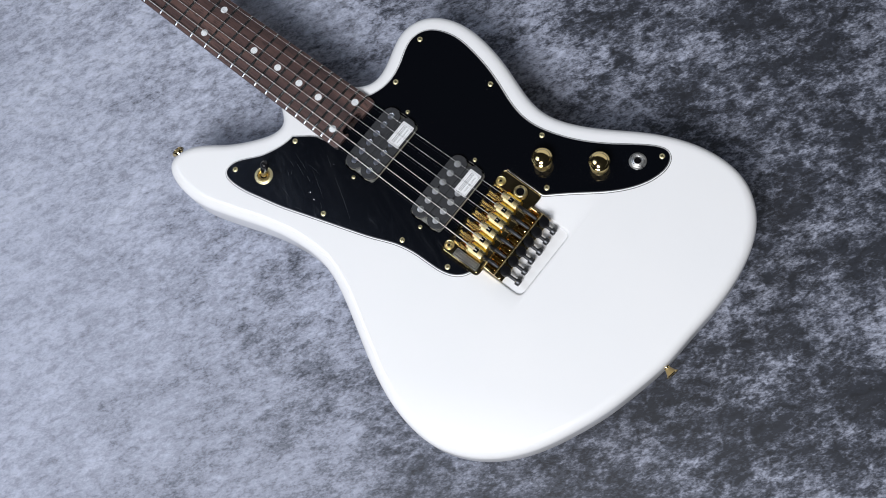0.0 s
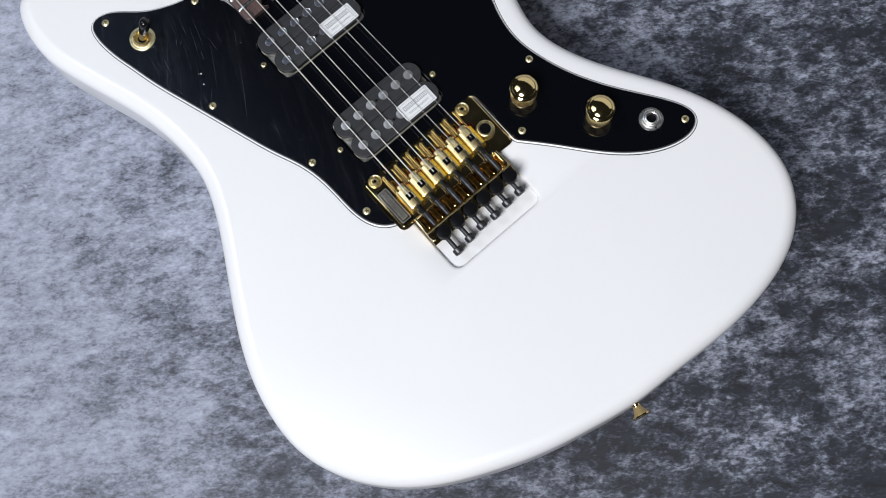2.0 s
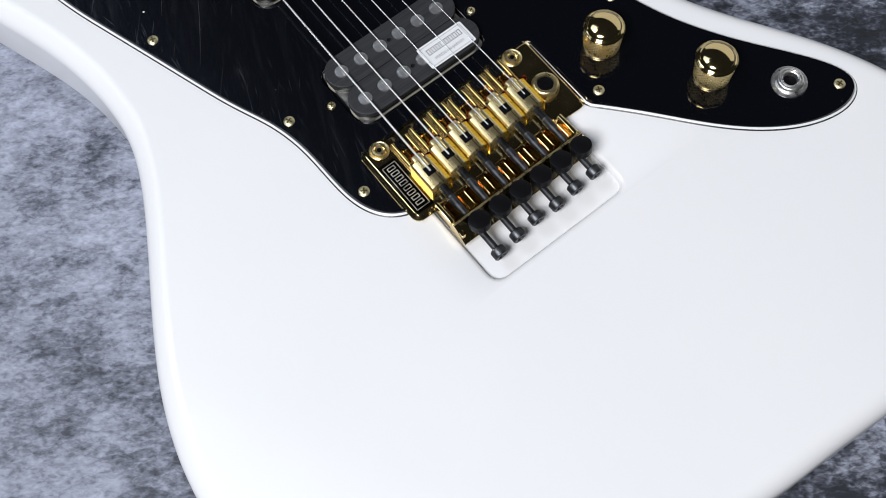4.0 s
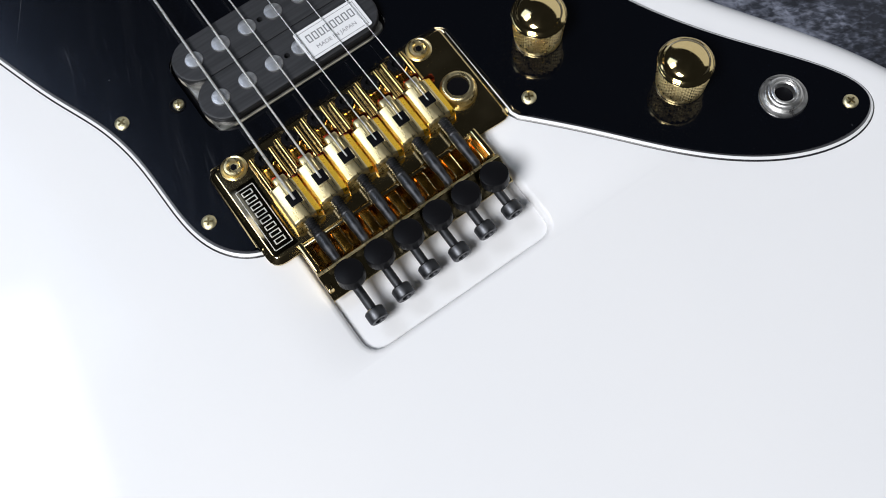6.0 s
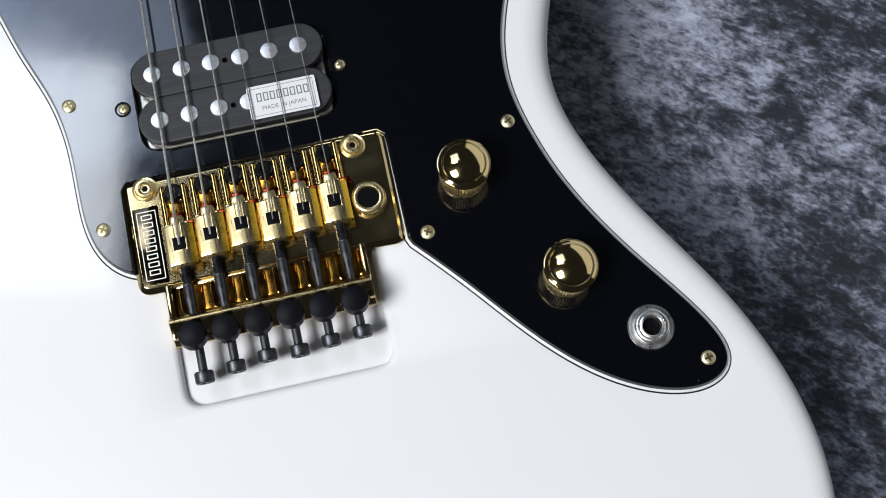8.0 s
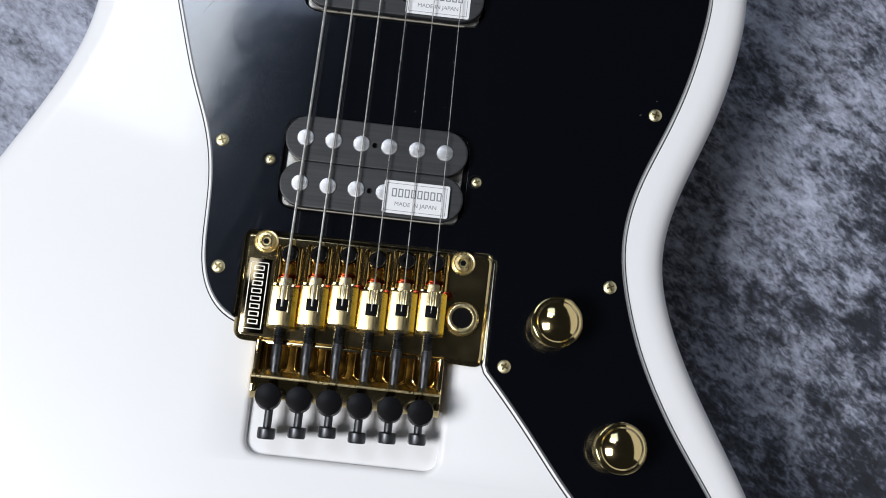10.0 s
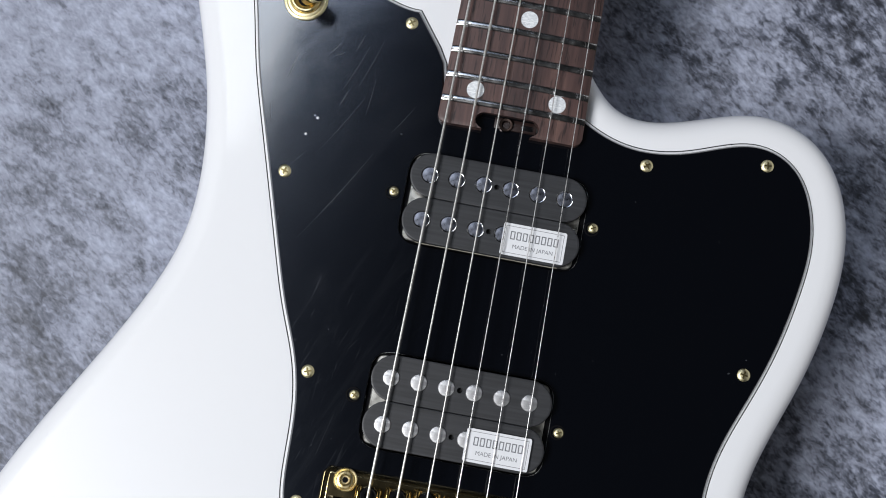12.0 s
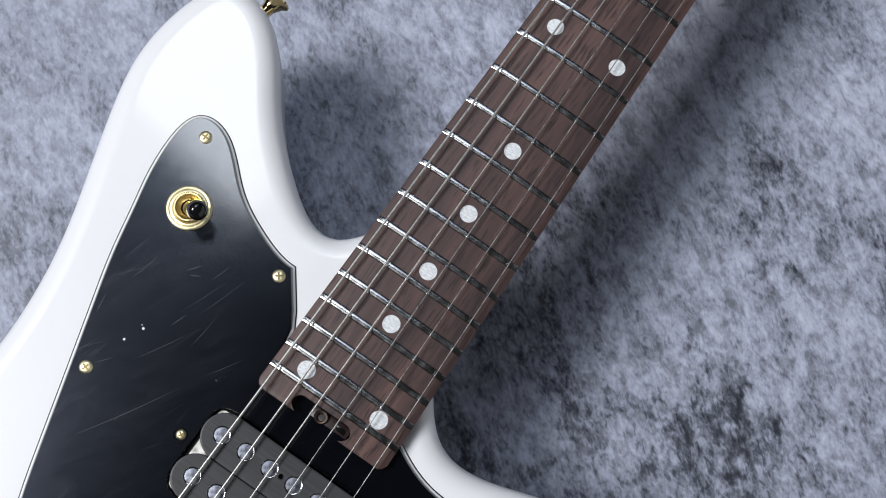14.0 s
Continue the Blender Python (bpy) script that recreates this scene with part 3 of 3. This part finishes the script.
POLE = finish(lathe([(3.2, -4), (3.2, 0.2), (3.0, 0.5), (2.2, 0.60), (1.0, 0.66), (0, 0.68)], 26), POLE_STEEL)
FLAT_POLE = lathe([(3.3, -4), (3.3, 0.1), (3.15, 0.24), (2.9, 0.2), (2.7, 0.02), (1.8, 0.1), (0, 0.16)], 28)
for f in FLAT_POLE.faces:
    f.material_index = int(f.calc_center_median().xy.length < 0.0028)
FLAT_POLE = finish(FLAT_POLE, CHROME)
FLAT_POLE.materials.append(DARK_POLE)
for y, pole, film in ((43.0, POLE, False), (121.7, FLAT_POLE, True)):
    top = 52.0
    bobbin_y = ((y + 0.05, y + 17.5), (y - 17.5, y - 0.05))
    base = solid(rounded([(-33.6, y - 16.9), (33.0, y - 16.9), (33.0, y + 16.9), (-33.6, y + 16.9)], 3), [(0, 0.0415), (0, 0.0462), (0.0003, 0.0465)])
    pickup = part("pickup", base, NICKEL, guitar, "black double-coil pickup with domed metal poles" if not film else "black double-coil pickup with flat dark poles")
    for k, (y0, y1) in enumerate(bobbin_y):
        shape = stadium(-34.6, 34.2, y0, y1)
        cy = (y0 + y1) / 2
        hole = [(stadium(-1.05 - 0.9, 1.05 - 0.9, cy - 1.05, cy + 1.05, 9), 0.0495)]
        part("bobbin", solid(shape, [(0.0002, 0.0491), (0, 0.0494), (0, 0.0516), (0.00015, 0.0519), (0.0004, top / 1000)], hole), BOBBIN, pickup)
        part("coil", solid(shape, [(0.0009, 0.0462), (0.0009, 0.0491)]), BLACK_CAP, pickup)
        part("flange", solid(shape, [(0.0004, 0.0446), (0.0002, 0.0449), (0.0002, 0.0461)]), CREAM, pickup, "pale bottom flange")
        for n in range(6):
            part("pole_piece", pole, None, pickup, "", ((-27.0 + 10.5 * n) / 1000, cy / 1000, top / 1000))
    zs = top + (1.2 if not film else 0.26)
    sticker = part("sticker", solid(rounded([(4.4, y - 16.4), (28.9, y - 16.4), (28.9, y - 4.0), (4.4, y - 4.0)], 0.9), [(0, (zs - 0.1) / 1000), (0, zs / 1000)]), PAPER, pickup, "white paper label reading MADE IN JAPAN below a row of dark marks")
    bm = bmesh.new()
    for x0, x1, y0, y1 in ((5.4, 27.9, -5.15, -4.98), (5.4, 27.9, -15.45, -15.28), (5.4, 5.57, -15.45, -4.98), (27.73, 27.9, -15.45, -4.98)):
        block(x0, x1, y + y0, y + y1, zs, zs + 0.03, 0, bm)
    bars(bm, 7.2, 26.3, y - 10.1, y - 6.9, zs)
    words = lettering("MADE IN JAPAN", 0.00155)
    words.transform(Matrix.Translation((16.7 / 1000, (y - 12.8) / 1000, (zs + 0.02) / 1000)))
    bm.from_mesh(words)
    bpy.data.meshes.remove(words)
    part("print", finish(bm, INK), None, pickup, "dark printed border, marks and words")
    for x in (-39.5, 38.6):
        part("screw", SMALL_SCREW, None, pickup, "", pose(x / 1000, (y + (0.0 if not film else 0.6)) / 1000, 0.0476, 0, 0, x * 3))
        part("spring", lathe([(2.7, -0.1), (2.9, 0.1), (2.75, 0.3), (2.3, 0.3)], 18, None, Matrix.Translation(((x - 0.5) / 1000, (y + 0.1) / 1000, 0.0476))), BLACK_CAP, pickup)

# ---- bridge ----
INTONATION = (-2.05, -0.75, 0.55, -0.15, 0.9, 1.55)
PLATE = rounded([(-45.0, 15.4), (-44.8, -25.6), (-34.9, -25.6), (33.4, -25.8), (48.0, -26.4), (48.5, 16.0)], [3.0, 5.0, 0, 0, 4.2, 3.6])
ZT = 51.6
PLATE_EDGE = [(0.0002, 0.0487), (0, 0.0490), (0, 0.0498), (0.0016, 0.0514), (0.0019, ZT / 1000)]
bridge = part("tremolo_bridge", solid(PLATE, PLATE_EDGE), GOLD_PLATE, guitar, "gold locking tremolo bridge with six saddles and fine tuners", (0, 0, -0.0034))
part("mounting_block", block(-28, 26, -22, 6, 44.4, 48.7, 0.5), BLACK_STEEL, bridge)
for x in (-35.2, 31.6):
    part("tail_cheek", block(x, x + 2, -44.0, -25.0, 48.3, 55.6, 0.5), GOLD, bridge)
# the tail: a gold tray tinted with its amber bounce, a slot for each lock screw, and a roofed bar across its end
slots = [(rounded([(x - 3.7, -35.5), (x + 3.7, -35.5), (x + 3.7, -26.2), (x - 3.7, -26.2)], [2.2, 2.2, 0.5, 0.5]), 0.0472, 0.0004) for x in (-27.35 + 10.83 * k for k in range(6))]
part("tail_tray", solid(rounded([(-33.4, -39.0), (31.8, -39.0), (31.8, -25.2), (-33.4, -25.2)], 0.4), [(0, 0.0464), (0, 0.0506), (0.0004, 0.0510)], slots), AMBER_BOUNCE, bridge, "gold tray with six slots, amber reflections put into its colour")
bm, ring = bmesh.new(), []
for x in (-35.4, -35.0, 33.2, 33.6):
    trim = 0.4 if abs(x + 0.9) > 34.2 else 0.0
    ring.append([bm.verts.new((x / 1000, (y - 0.3 * trim) / 1000, (z - trim) / 1000)) for y, z in ((-35.8, 49.6), (-35.8, 55.2), (-36.1, 55.6), (-38.0, 57.7), (-38.8, 57.8), (-45.6, 51.8), (-46.0, 51.2), (-45.8, 50.0), (-42.0, 49.6))])
for a, b in zip(ring, ring[1:]):
    for k in range(9):
        bm.faces.new((a[k], a[(k + 1) % 9], b[(k + 1) % 9], b[k]))
bm.faces.new(ring[0])
bm.faces.new(ring[-1])
part("tail_bar", finish(bm, GOLD_PLATE, 20), None, bridge)
part("bar_ridge", tube([(-0.0352, -0.0384, 0.0577), (0.0334, -0.0384, 0.0577)], 0.0005, 12), GOLD_SATIN, bridge)
part("rear_lip", block(-34.0, 32.4, -26.1, -24.8, 50.4, 52.3, 0.4), GOLD, bridge)
arc = [(3.9, -26.5)] + [(1.7 + 2.2 * math.cos(a), -33.2 - 2.2 * math.sin(a)) for a in np.linspace(0, math.pi / 2, 6)]
arc += [(-x, y) for x, y in arc[::-1]]
POCKET = finish(tube([(x / 1000, y / 1000, 0.0511) for x, y in arc], 0.00028, 8), GOLD)
for k in range(6):
    part("pocket_rim", POCKET, None, bridge, "", ((-27.35 + 10.83 * k) / 1000, 0, 0))

STUD = finish(lathe([(4.5, 0), (4.5, 0.5), (4.1, 0.8), (3.7, 0.6), (3.4, 0.5), (3.4, 1.3), (3.1, 1.7), (2.3, 1.8), (2.0, 1.5), (1.6, 0.9), (0, 0.8)], 30), GOLD_SATIN)
for x in (-36.8, 36.8):
    part("pivot_stud", STUD, None, bridge, "", (x / 1000, 0.0116, 0.0513))
    part("hex_socket", lathe([(1.15, 0.6), (1.15, 1.1), (0, 1.1)], 6), BLACK_HOLE, bridge, "black disc for the shade in the hex socket", (x / 1000, 0.0116, 0.0513))
part("arm_collar", lathe([(6.3, 0), (6.3, 1.4), (6.0, 3.0), (5.5, 3.8), (4.7, 4.1), (3.9, 3.9), (3.6, 3.0), (3.5, -1.0)], 30, None, Matrix.Translation((0.0384, -0.0092, 0.0514))), GOLD_SATIN, bridge)
part("arm_socket", lathe([(3.75, 0), (3.75, 2.0), (3.5, 2.3), (0, 2.3)], 24, None, Matrix.Translation((0.0384, -0.0092, 0.0522))), BLACK_HOLE, bridge, "black disc for the shade in the arm socket")
bm = bmesh.new()
for x0, x1, y0, y1 in ((-41.4, -34.6, 3.3, 3.6), (-41.4, -34.6, -21.3, -21.0), (-41.4, -41.1, -21.3, 3.6), (-34.9, -34.6, -21.3, 3.6)):
    block(x0, x1, y0, y1, ZT + 0.03, ZT + 0.08, 0, bm)
for k in range(8):
    y0 = -20.0 + 2.85 * k
    for x0, x1, a, b in ((-39.9, -39.5, 0.5, 2.4), (-36.5, -36.1, 0.5, 2.4), (-39.5, -36.5, 0.5, 0.85), (-39.5, -36.5, 2.05, 2.4)):
        block(x0, x1, y0 + a, y0 + b, ZT + 0.03, ZT + 0.08, 0, bm)
part("engraving", bm, ENGRAVED, bridge, "pale engraved border and row of marks")
# Plate gold mirroring the dark room here; that darkness is this panel's colour
part("side_plate", block(-42.6, -33.6, -22.8, 5.0, ZT - 0.9, ZT + 0.03, 0.02), GOLD_DARK_MIRROR, bridge, "added panel with the dark room's reflection put into its gold")


def saddle_mesh():
    """Foot rails in front, string ramp, and the tall clamping box behind; y 0 is the string's contact."""
    bm = bmesh.new()
    w = 4.9
    arch = [(-w, 51.7), (-w, 56.1), (-4.2, 56.9), (-2.4, 57.5), (0, 57.7), (2.4, 57.55), (3.4, 57.2), (5.25, 56.2), (5.25, 51.7)]
    ys = [(-18.1, -3.6), (-18.2, -2.0), (-17.9, -0.8), (-17.3, -0.2), (-16.4, 0.0), (-3.4, 0.0), (-2.9, -0.5)]
    rings = [[bm.verts.new((x / 1000, y / 1000, (z + (dz if z > 53 else 0)) / 1000)) for x, z in arch] for y, dz in ys]
    for a, b in zip(rings, rings[1:]):
        for i in range(len(arch) - 1):
            bm.faces.new((a[i], a[i + 1], b[i + 1], b[i])).material_index = int(i in (0, 6, 7))
    bm.faces.new(rings[0])
    bm.faces.new(rings[-1])
    me = finish(bm, GOLD_SATIN, 30)
    me.materials.append(GOLD_BOUNCE)
    return me


SADDLE = saddle_mesh()
NOSE = finish(block(-2.3, 2.3, -3.6, 0.5, 51.6, 56.2, 0.7), GOLD_SATIN)
RIDGE = finish(block(-0.22, 0.22, -8.0, -2.6, 57.2, 57.98, 0.1), GOLD_SATIN)
EDGE = finish(block(2.15, 2.6, -12.55, -8.2, 57.0, 57.9, 0.1), GOLD_SATIN)
BACK_EDGE = finish(block(-2.3, 2.6, -13.0, -12.55, 57.0, 57.9, 0.1), GOLD_SATIN)
SOLE = finish(block(-3.4, 3.4, -1.5, 12.0, 51.5, 52.3, 0.2), AMBER_BOUNCE)
RAIL = finish(tube([(0, -0.004, 0.0528), (0, 0.0118, 0.0528), (0, 0.0124, 0.0526)], [0.00125, 0.00125, 0.0008], 14), RAIL_GOLD)
STEP = finish(block(-1.55, 1.55, -4.4, -1.6, 51.6, 55.2, 0.45), GOLD)
# Blocks added to carry the red reflection; the saddles have no such part
SIDE_SHEEN = finish(block(3.6, 7.1, -4.0, -1.8, 52.0, 55.8, 0.4), RED_SHEEN)
FRONT_SHEEN = finish(block(-2.0, 3.4, 0.3, 1.9, 51.8, 54.9, 0.4), RED_SHEEN)
CLAMP = finish(block(-2.15, 2.15, -12.25, -7.85, 52, 57.98, 0.15), BLACK_HOLE)
WASHER = finish(lathe([(3.7, 0), (3.7, 0.5), (3.4, 0.8), (3.1, 0.7), (3.0, 0.2)], 24), GOLD)
FOOT_SCREW = finish(lathe([(3.0, 0), (3.0, 2.0), (2.6, 2.4), (1.45, 2.4), (1.4, 1.0), (0, 1.0)], 22), BLACK_TIP)


def lock_screw_mesh():
    bm = bmesh.new()
    pts, rad = [], []
    for k in range(20):
        pts.append((0, (-16.6 - k * 0.42) / 1000, (55.2 - 0.02 * k) / 1000))
        rad.append((1.95 if k % 2 else 1.5) / 1000)
    for y, r in ((-25.0, 1.75), (-25.4, 1.95), (-29.5, 1.95), (-32.5, 1.6), (-36.5, 1.5), (-54.8, 1.5)):
        pts.append((0, y / 1000, (54.7 + (y + 29) * 0.035) / 1000))
        rad.append(r / 1000)
    tube(pts, rad, 14, bm)
    m = along((0, -0.0545, 0.0538), (0, -0.0598, 0.0535))
    lathe([(0, 0), (2.9, 0), (3.25, 0.4), (3.25, 3.5), (2.9, 4.0), (1.7, 4.0), (1.6, 2.2), (0, 2.2)], 20, bm, m)
    return finish(bm, BLACK_STEEL, 40)


LOCK_SCREW = lock_screw_mesh()


def tuner_mesh():
    """A flat cap with a ribbed side on a thin stem."""
    bm = bmesh.new()
    rings = []
    for r, z, teeth in ((4.45, -4.2, 0.1), (4.65, -3.9, 0.12), (4.65, -0.6, 0.12), (4.5, -0.15, 0.0), (4.1, 0.0, 0.0)):
        rings.append([bm.verts.new(((r - teeth * (i % 2)) * math.cos(i * math.pi / 30) / 1000, (r - teeth * (i % 2)) * math.sin(i * math.pi / 30) / 1000, z / 1000)) for i in range(60)])
    for a, b in zip(rings, rings[1:]):
        for i in range(60):
            bm.faces.new((a[i], a[(i + 1) % 60], b[(i + 1) % 60], b[i]))
    bm.faces.new(rings[0][::-1])
    bm.faces.new(rings[-1])
    lathe([(0, -8.5), (1.8, -8.5), (1.8, -4.1), (0, -4.1)], 16, bm)
    return finish(bm, BLACK_CAP, 30)


TUNER = tuner_mesh()
for k, dy in enumerate(INTONATION):
    x = (-27.35 + 10.83 * k) / 1000
    part("saddle", SADDLE, None, bridge, "", (x, dy / 1000, 0))
    part("saddle_nose", NOSE, None, bridge, "", (x, dy / 1000, 0))
    part("saddle_sole", SOLE, None, bridge, "", (x, dy / 1000, 0))
    part("clamp_edge", EDGE, None, bridge, "", (x, dy / 1000, 0))
    part("clamp_edge", BACK_EDGE, None, bridge, "", (x, dy / 1000, 0))
    for off in (-1.35, -0.45, 0.45, 1.35):
        part("saddle_ridge", RIDGE, None, bridge, "", (x + off / 1000, dy / 1000, 0))
    for side in (-1, 1):
        part("saddle_rail", RAIL, None, bridge, "", (x + side * 0.0037, dy / 1000, 0))
        part("saddle_step", STEP, None, bridge, "", (x + side * 0.00325, dy / 1000, 0))
    part("red_sheen", SIDE_SHEEN, None, bridge, "red reflection between the gold saddles, added as a block", (x, dy / 1000, 0))
    part("red_sheen", FRONT_SHEEN, None, bridge, "red reflection between the gold saddles, added as a block", (x, dy / 1000, 0))
    part("string_clamp", CLAMP, None, bridge, "", (x, dy / 1000, 0))
    part("saddle_screw", FOOT_SCREW, None, bridge, "", (x, (9.1 + dy * 0.75) / 1000, 0.0522))
    part("washer", WASHER, None, bridge, "", (x, (9.1 + dy * 0.75) / 1000, 0.0522))
    part("lock_screw", LOCK_SCREW, None, bridge, "", (x, (dy + 0.3) / 1000, 0))
    part("fine_tuner", TUNER, None, bridge, "", pose(x, -0.0452, 0.0644, -8, 0, 0))

# ---- strings ----
for k, (dia, dy) in enumerate(zip((1.17, 0.95, 0.72, 0.48, 0.40, 0.34), INTONATION)):
    x0, x1 = (-27.35 + 10.83 * k) / 1000, (-17.6 + 7.04 * k) / 1000
    zb = 0.0542
    pts = [(x0, (-10.6 + dy) / 1000, 0.0545), (x0, (-3.5 + dy) / 1000, 0.0547), (x0, dy / 1000, zb)]
    for s in np.linspace(0.02, 1, 12):
        pts.append((x0 + (x1 - x0) * s, 0.650 * s, zb + 0.0012 * s))
    part("string", tube(pts, dia / 2400 if k < 3 else dia / 2100, 8), WOUND_WIRE if k < 3 else WIRE, guitar)

# ---- controls ----


def knob_mesh():
    """A side covered in small knurled diamonds, a little narrower at its foot."""
    bm = bmesh.new()
    n, rows, step = 28, 11, 1.02

    def spot(i, j, r):
        r = (r - 0.7 * (1 - j / rows)) / 1000
        return bm.verts.new((r * math.cos(i * 2 * math.pi / n), r * math.sin(i * 2 * math.pi / n), (1.0 + j * step) / 1000))

    low = [[spot(i + 0.5 * ((j + 1) % 2), j, 8.45) for i in range(n)] for j in range(rows + 1)]
    for j in range(1, rows):
        for i in range(n):
            peak = spot(i + 0.5 * (j % 2), j, 9.05)
            left, right = (low[j][i - 1], low[j][i]) if j % 2 == 0 else (low[j][i], low[j][(i + 1) % n])
            over, under = low[j + 1][i], low[j - 1][i]
            for p, q in ((left, under), (under, right), (right, over), (over, left)):
                bm.faces.new((p, q, peak))
    lathe([(7.8, 0), (8.1, 0.2), (8.1, 1.1), (7.8, 1.5)], 48, bm)
    return bm


KNURL = finish(knob_mesh(), KNURL_GOLD, 5)
crown = [(7.55, 14.45), (7.3, 14.95), (6.85, 15.4), (6.3, 15.75)] + [(r, 17.4 - 0.0415 * r * r) for r in (5.6, 4.8, 4.0, 3.2, 2.4, 1.6, 0.8, 0.0)]
rim = [(8.5, 12.6), (9.0, 12.75), (9.2, 13.0), (9.2, 13.3), (9.02, 13.5), (8.8, 13.52), (8.7, 13.6), (8.55, 13.8), (8.3, 14.0), (7.9, 14.15)]
DOME = finish(lathe(rim + crown, 72), MIRROR_GOLD)
for x, y in ((72.3, -7.8), (98.9, -50.2)):
    knob = part("control_knob", KNURL, None, guitar, "gold domed knob with knurled side", (x / 1000, y / 1000, ZP / 1000))
    part("dome", DOME, None, knob, "polished gold dome")

jack = part("output_jack", lathe([(7.9, 0), (7.9, 0.5), (7.6, 0.9), (7.0, 1.0), (6.4, 0.95), (6.1, 1.2), (6.0, 2.4), (5.7, 3.0), (5.2, 3.3), (4.6, 3.3), (4.3, 3.0), (4.1, 3.1), (3.7, 3.2), (3.3, 2.9), (3.15, 2.2), (3.1, -1)], 48), STEEL, guitar, "chrome output jack socket", (0.1222, -0.0741, ZP / 1000))
# black disc for the shade of a bore that isn't cut
part("socket_hole", lathe([(3.2, 0), (3.2, 0.6), (0, 0.6)], 24), BLACK_HOLE, jack)

toggle = part("toggle_switch", lathe([(8.7, 0), (8.7, 0.6), (8.3, 0.95), (7.6, 1.0), (7.3, 0.85), (7.0, 1.05), (6.3, 1.1), (6.1, 0.5)], 44), GOLD_SCREW, guitar, "gold toggle switch with black tip", (-0.0880, 0.1916, ZP / 1000))
part("bushing", lathe([(6.1, 0.4), (6.0, 2.2), (5.6, 2.7), (5.0, 2.7), (4.6, 2.2), (4.2, 1.4), (3.6, 0.9), (3.0, 0.5)], 36), GOLD_SATIN, toggle, "polished gold bushing")
# black disc in place of the dark bore
part("socket_hole", lathe([(3.1, 0.2), (3.1, 0.6), (0, 0.6)], 24), BLACK_HOLE, toggle)
axis = Vector((7.8, -0.9, 17.0)).normalized()
m = along((0, 0, 0.0002), (axis.x * 0.01, axis.y * 0.01, 0.0002 + axis.z * 0.01))
part("lever", lathe([(2.0, 0), (2.7, 1.4), (2.9, 3.0), (2.5, 4.6), (1.9, 6.0), (1.7, 9.0), (0, 9.2)], 24, None, m), GOLD_SATIN, toggle)
part("tip", lathe([(0, 6.6), (2.5, 6.7), (3.1, 7.3), (3.5, 11.0), (3.75, 14.6), (3.7, 16.4), (3.2, 18.0), (2.1, 19.0), (0, 19.4)], 26, None, m), BLACK_TIP, toggle, "glossy black plastic tip")

BUTTON = lathe([(0, -3), (2.2, -3), (2.4, 0), (4.6, 0.2), (4.7, 1.0), (3.4, 1.4), (2.6, 3.0), (3.0, 5.2), (4.6, 8.6), (6.2, 10.0), (6.2, 10.8), (5.4, 11.3), (2.4, 11.0), (2.2, 10.4), (0, 10.4)], 28)
BUTTON = finish(BUTTON, GOLD)
part("strap_button", BUTTON, None, guitar, "gold strap button", along((-0.0055, -0.1968, 0.0235), (-0.0085, -0.2100, 0.0235)))
part("strap_button", BUTTON, None, guitar, "gold strap button", along((-0.1195, 0.2765, 0.0255), (-0.1180, 0.2890, 0.0255)))
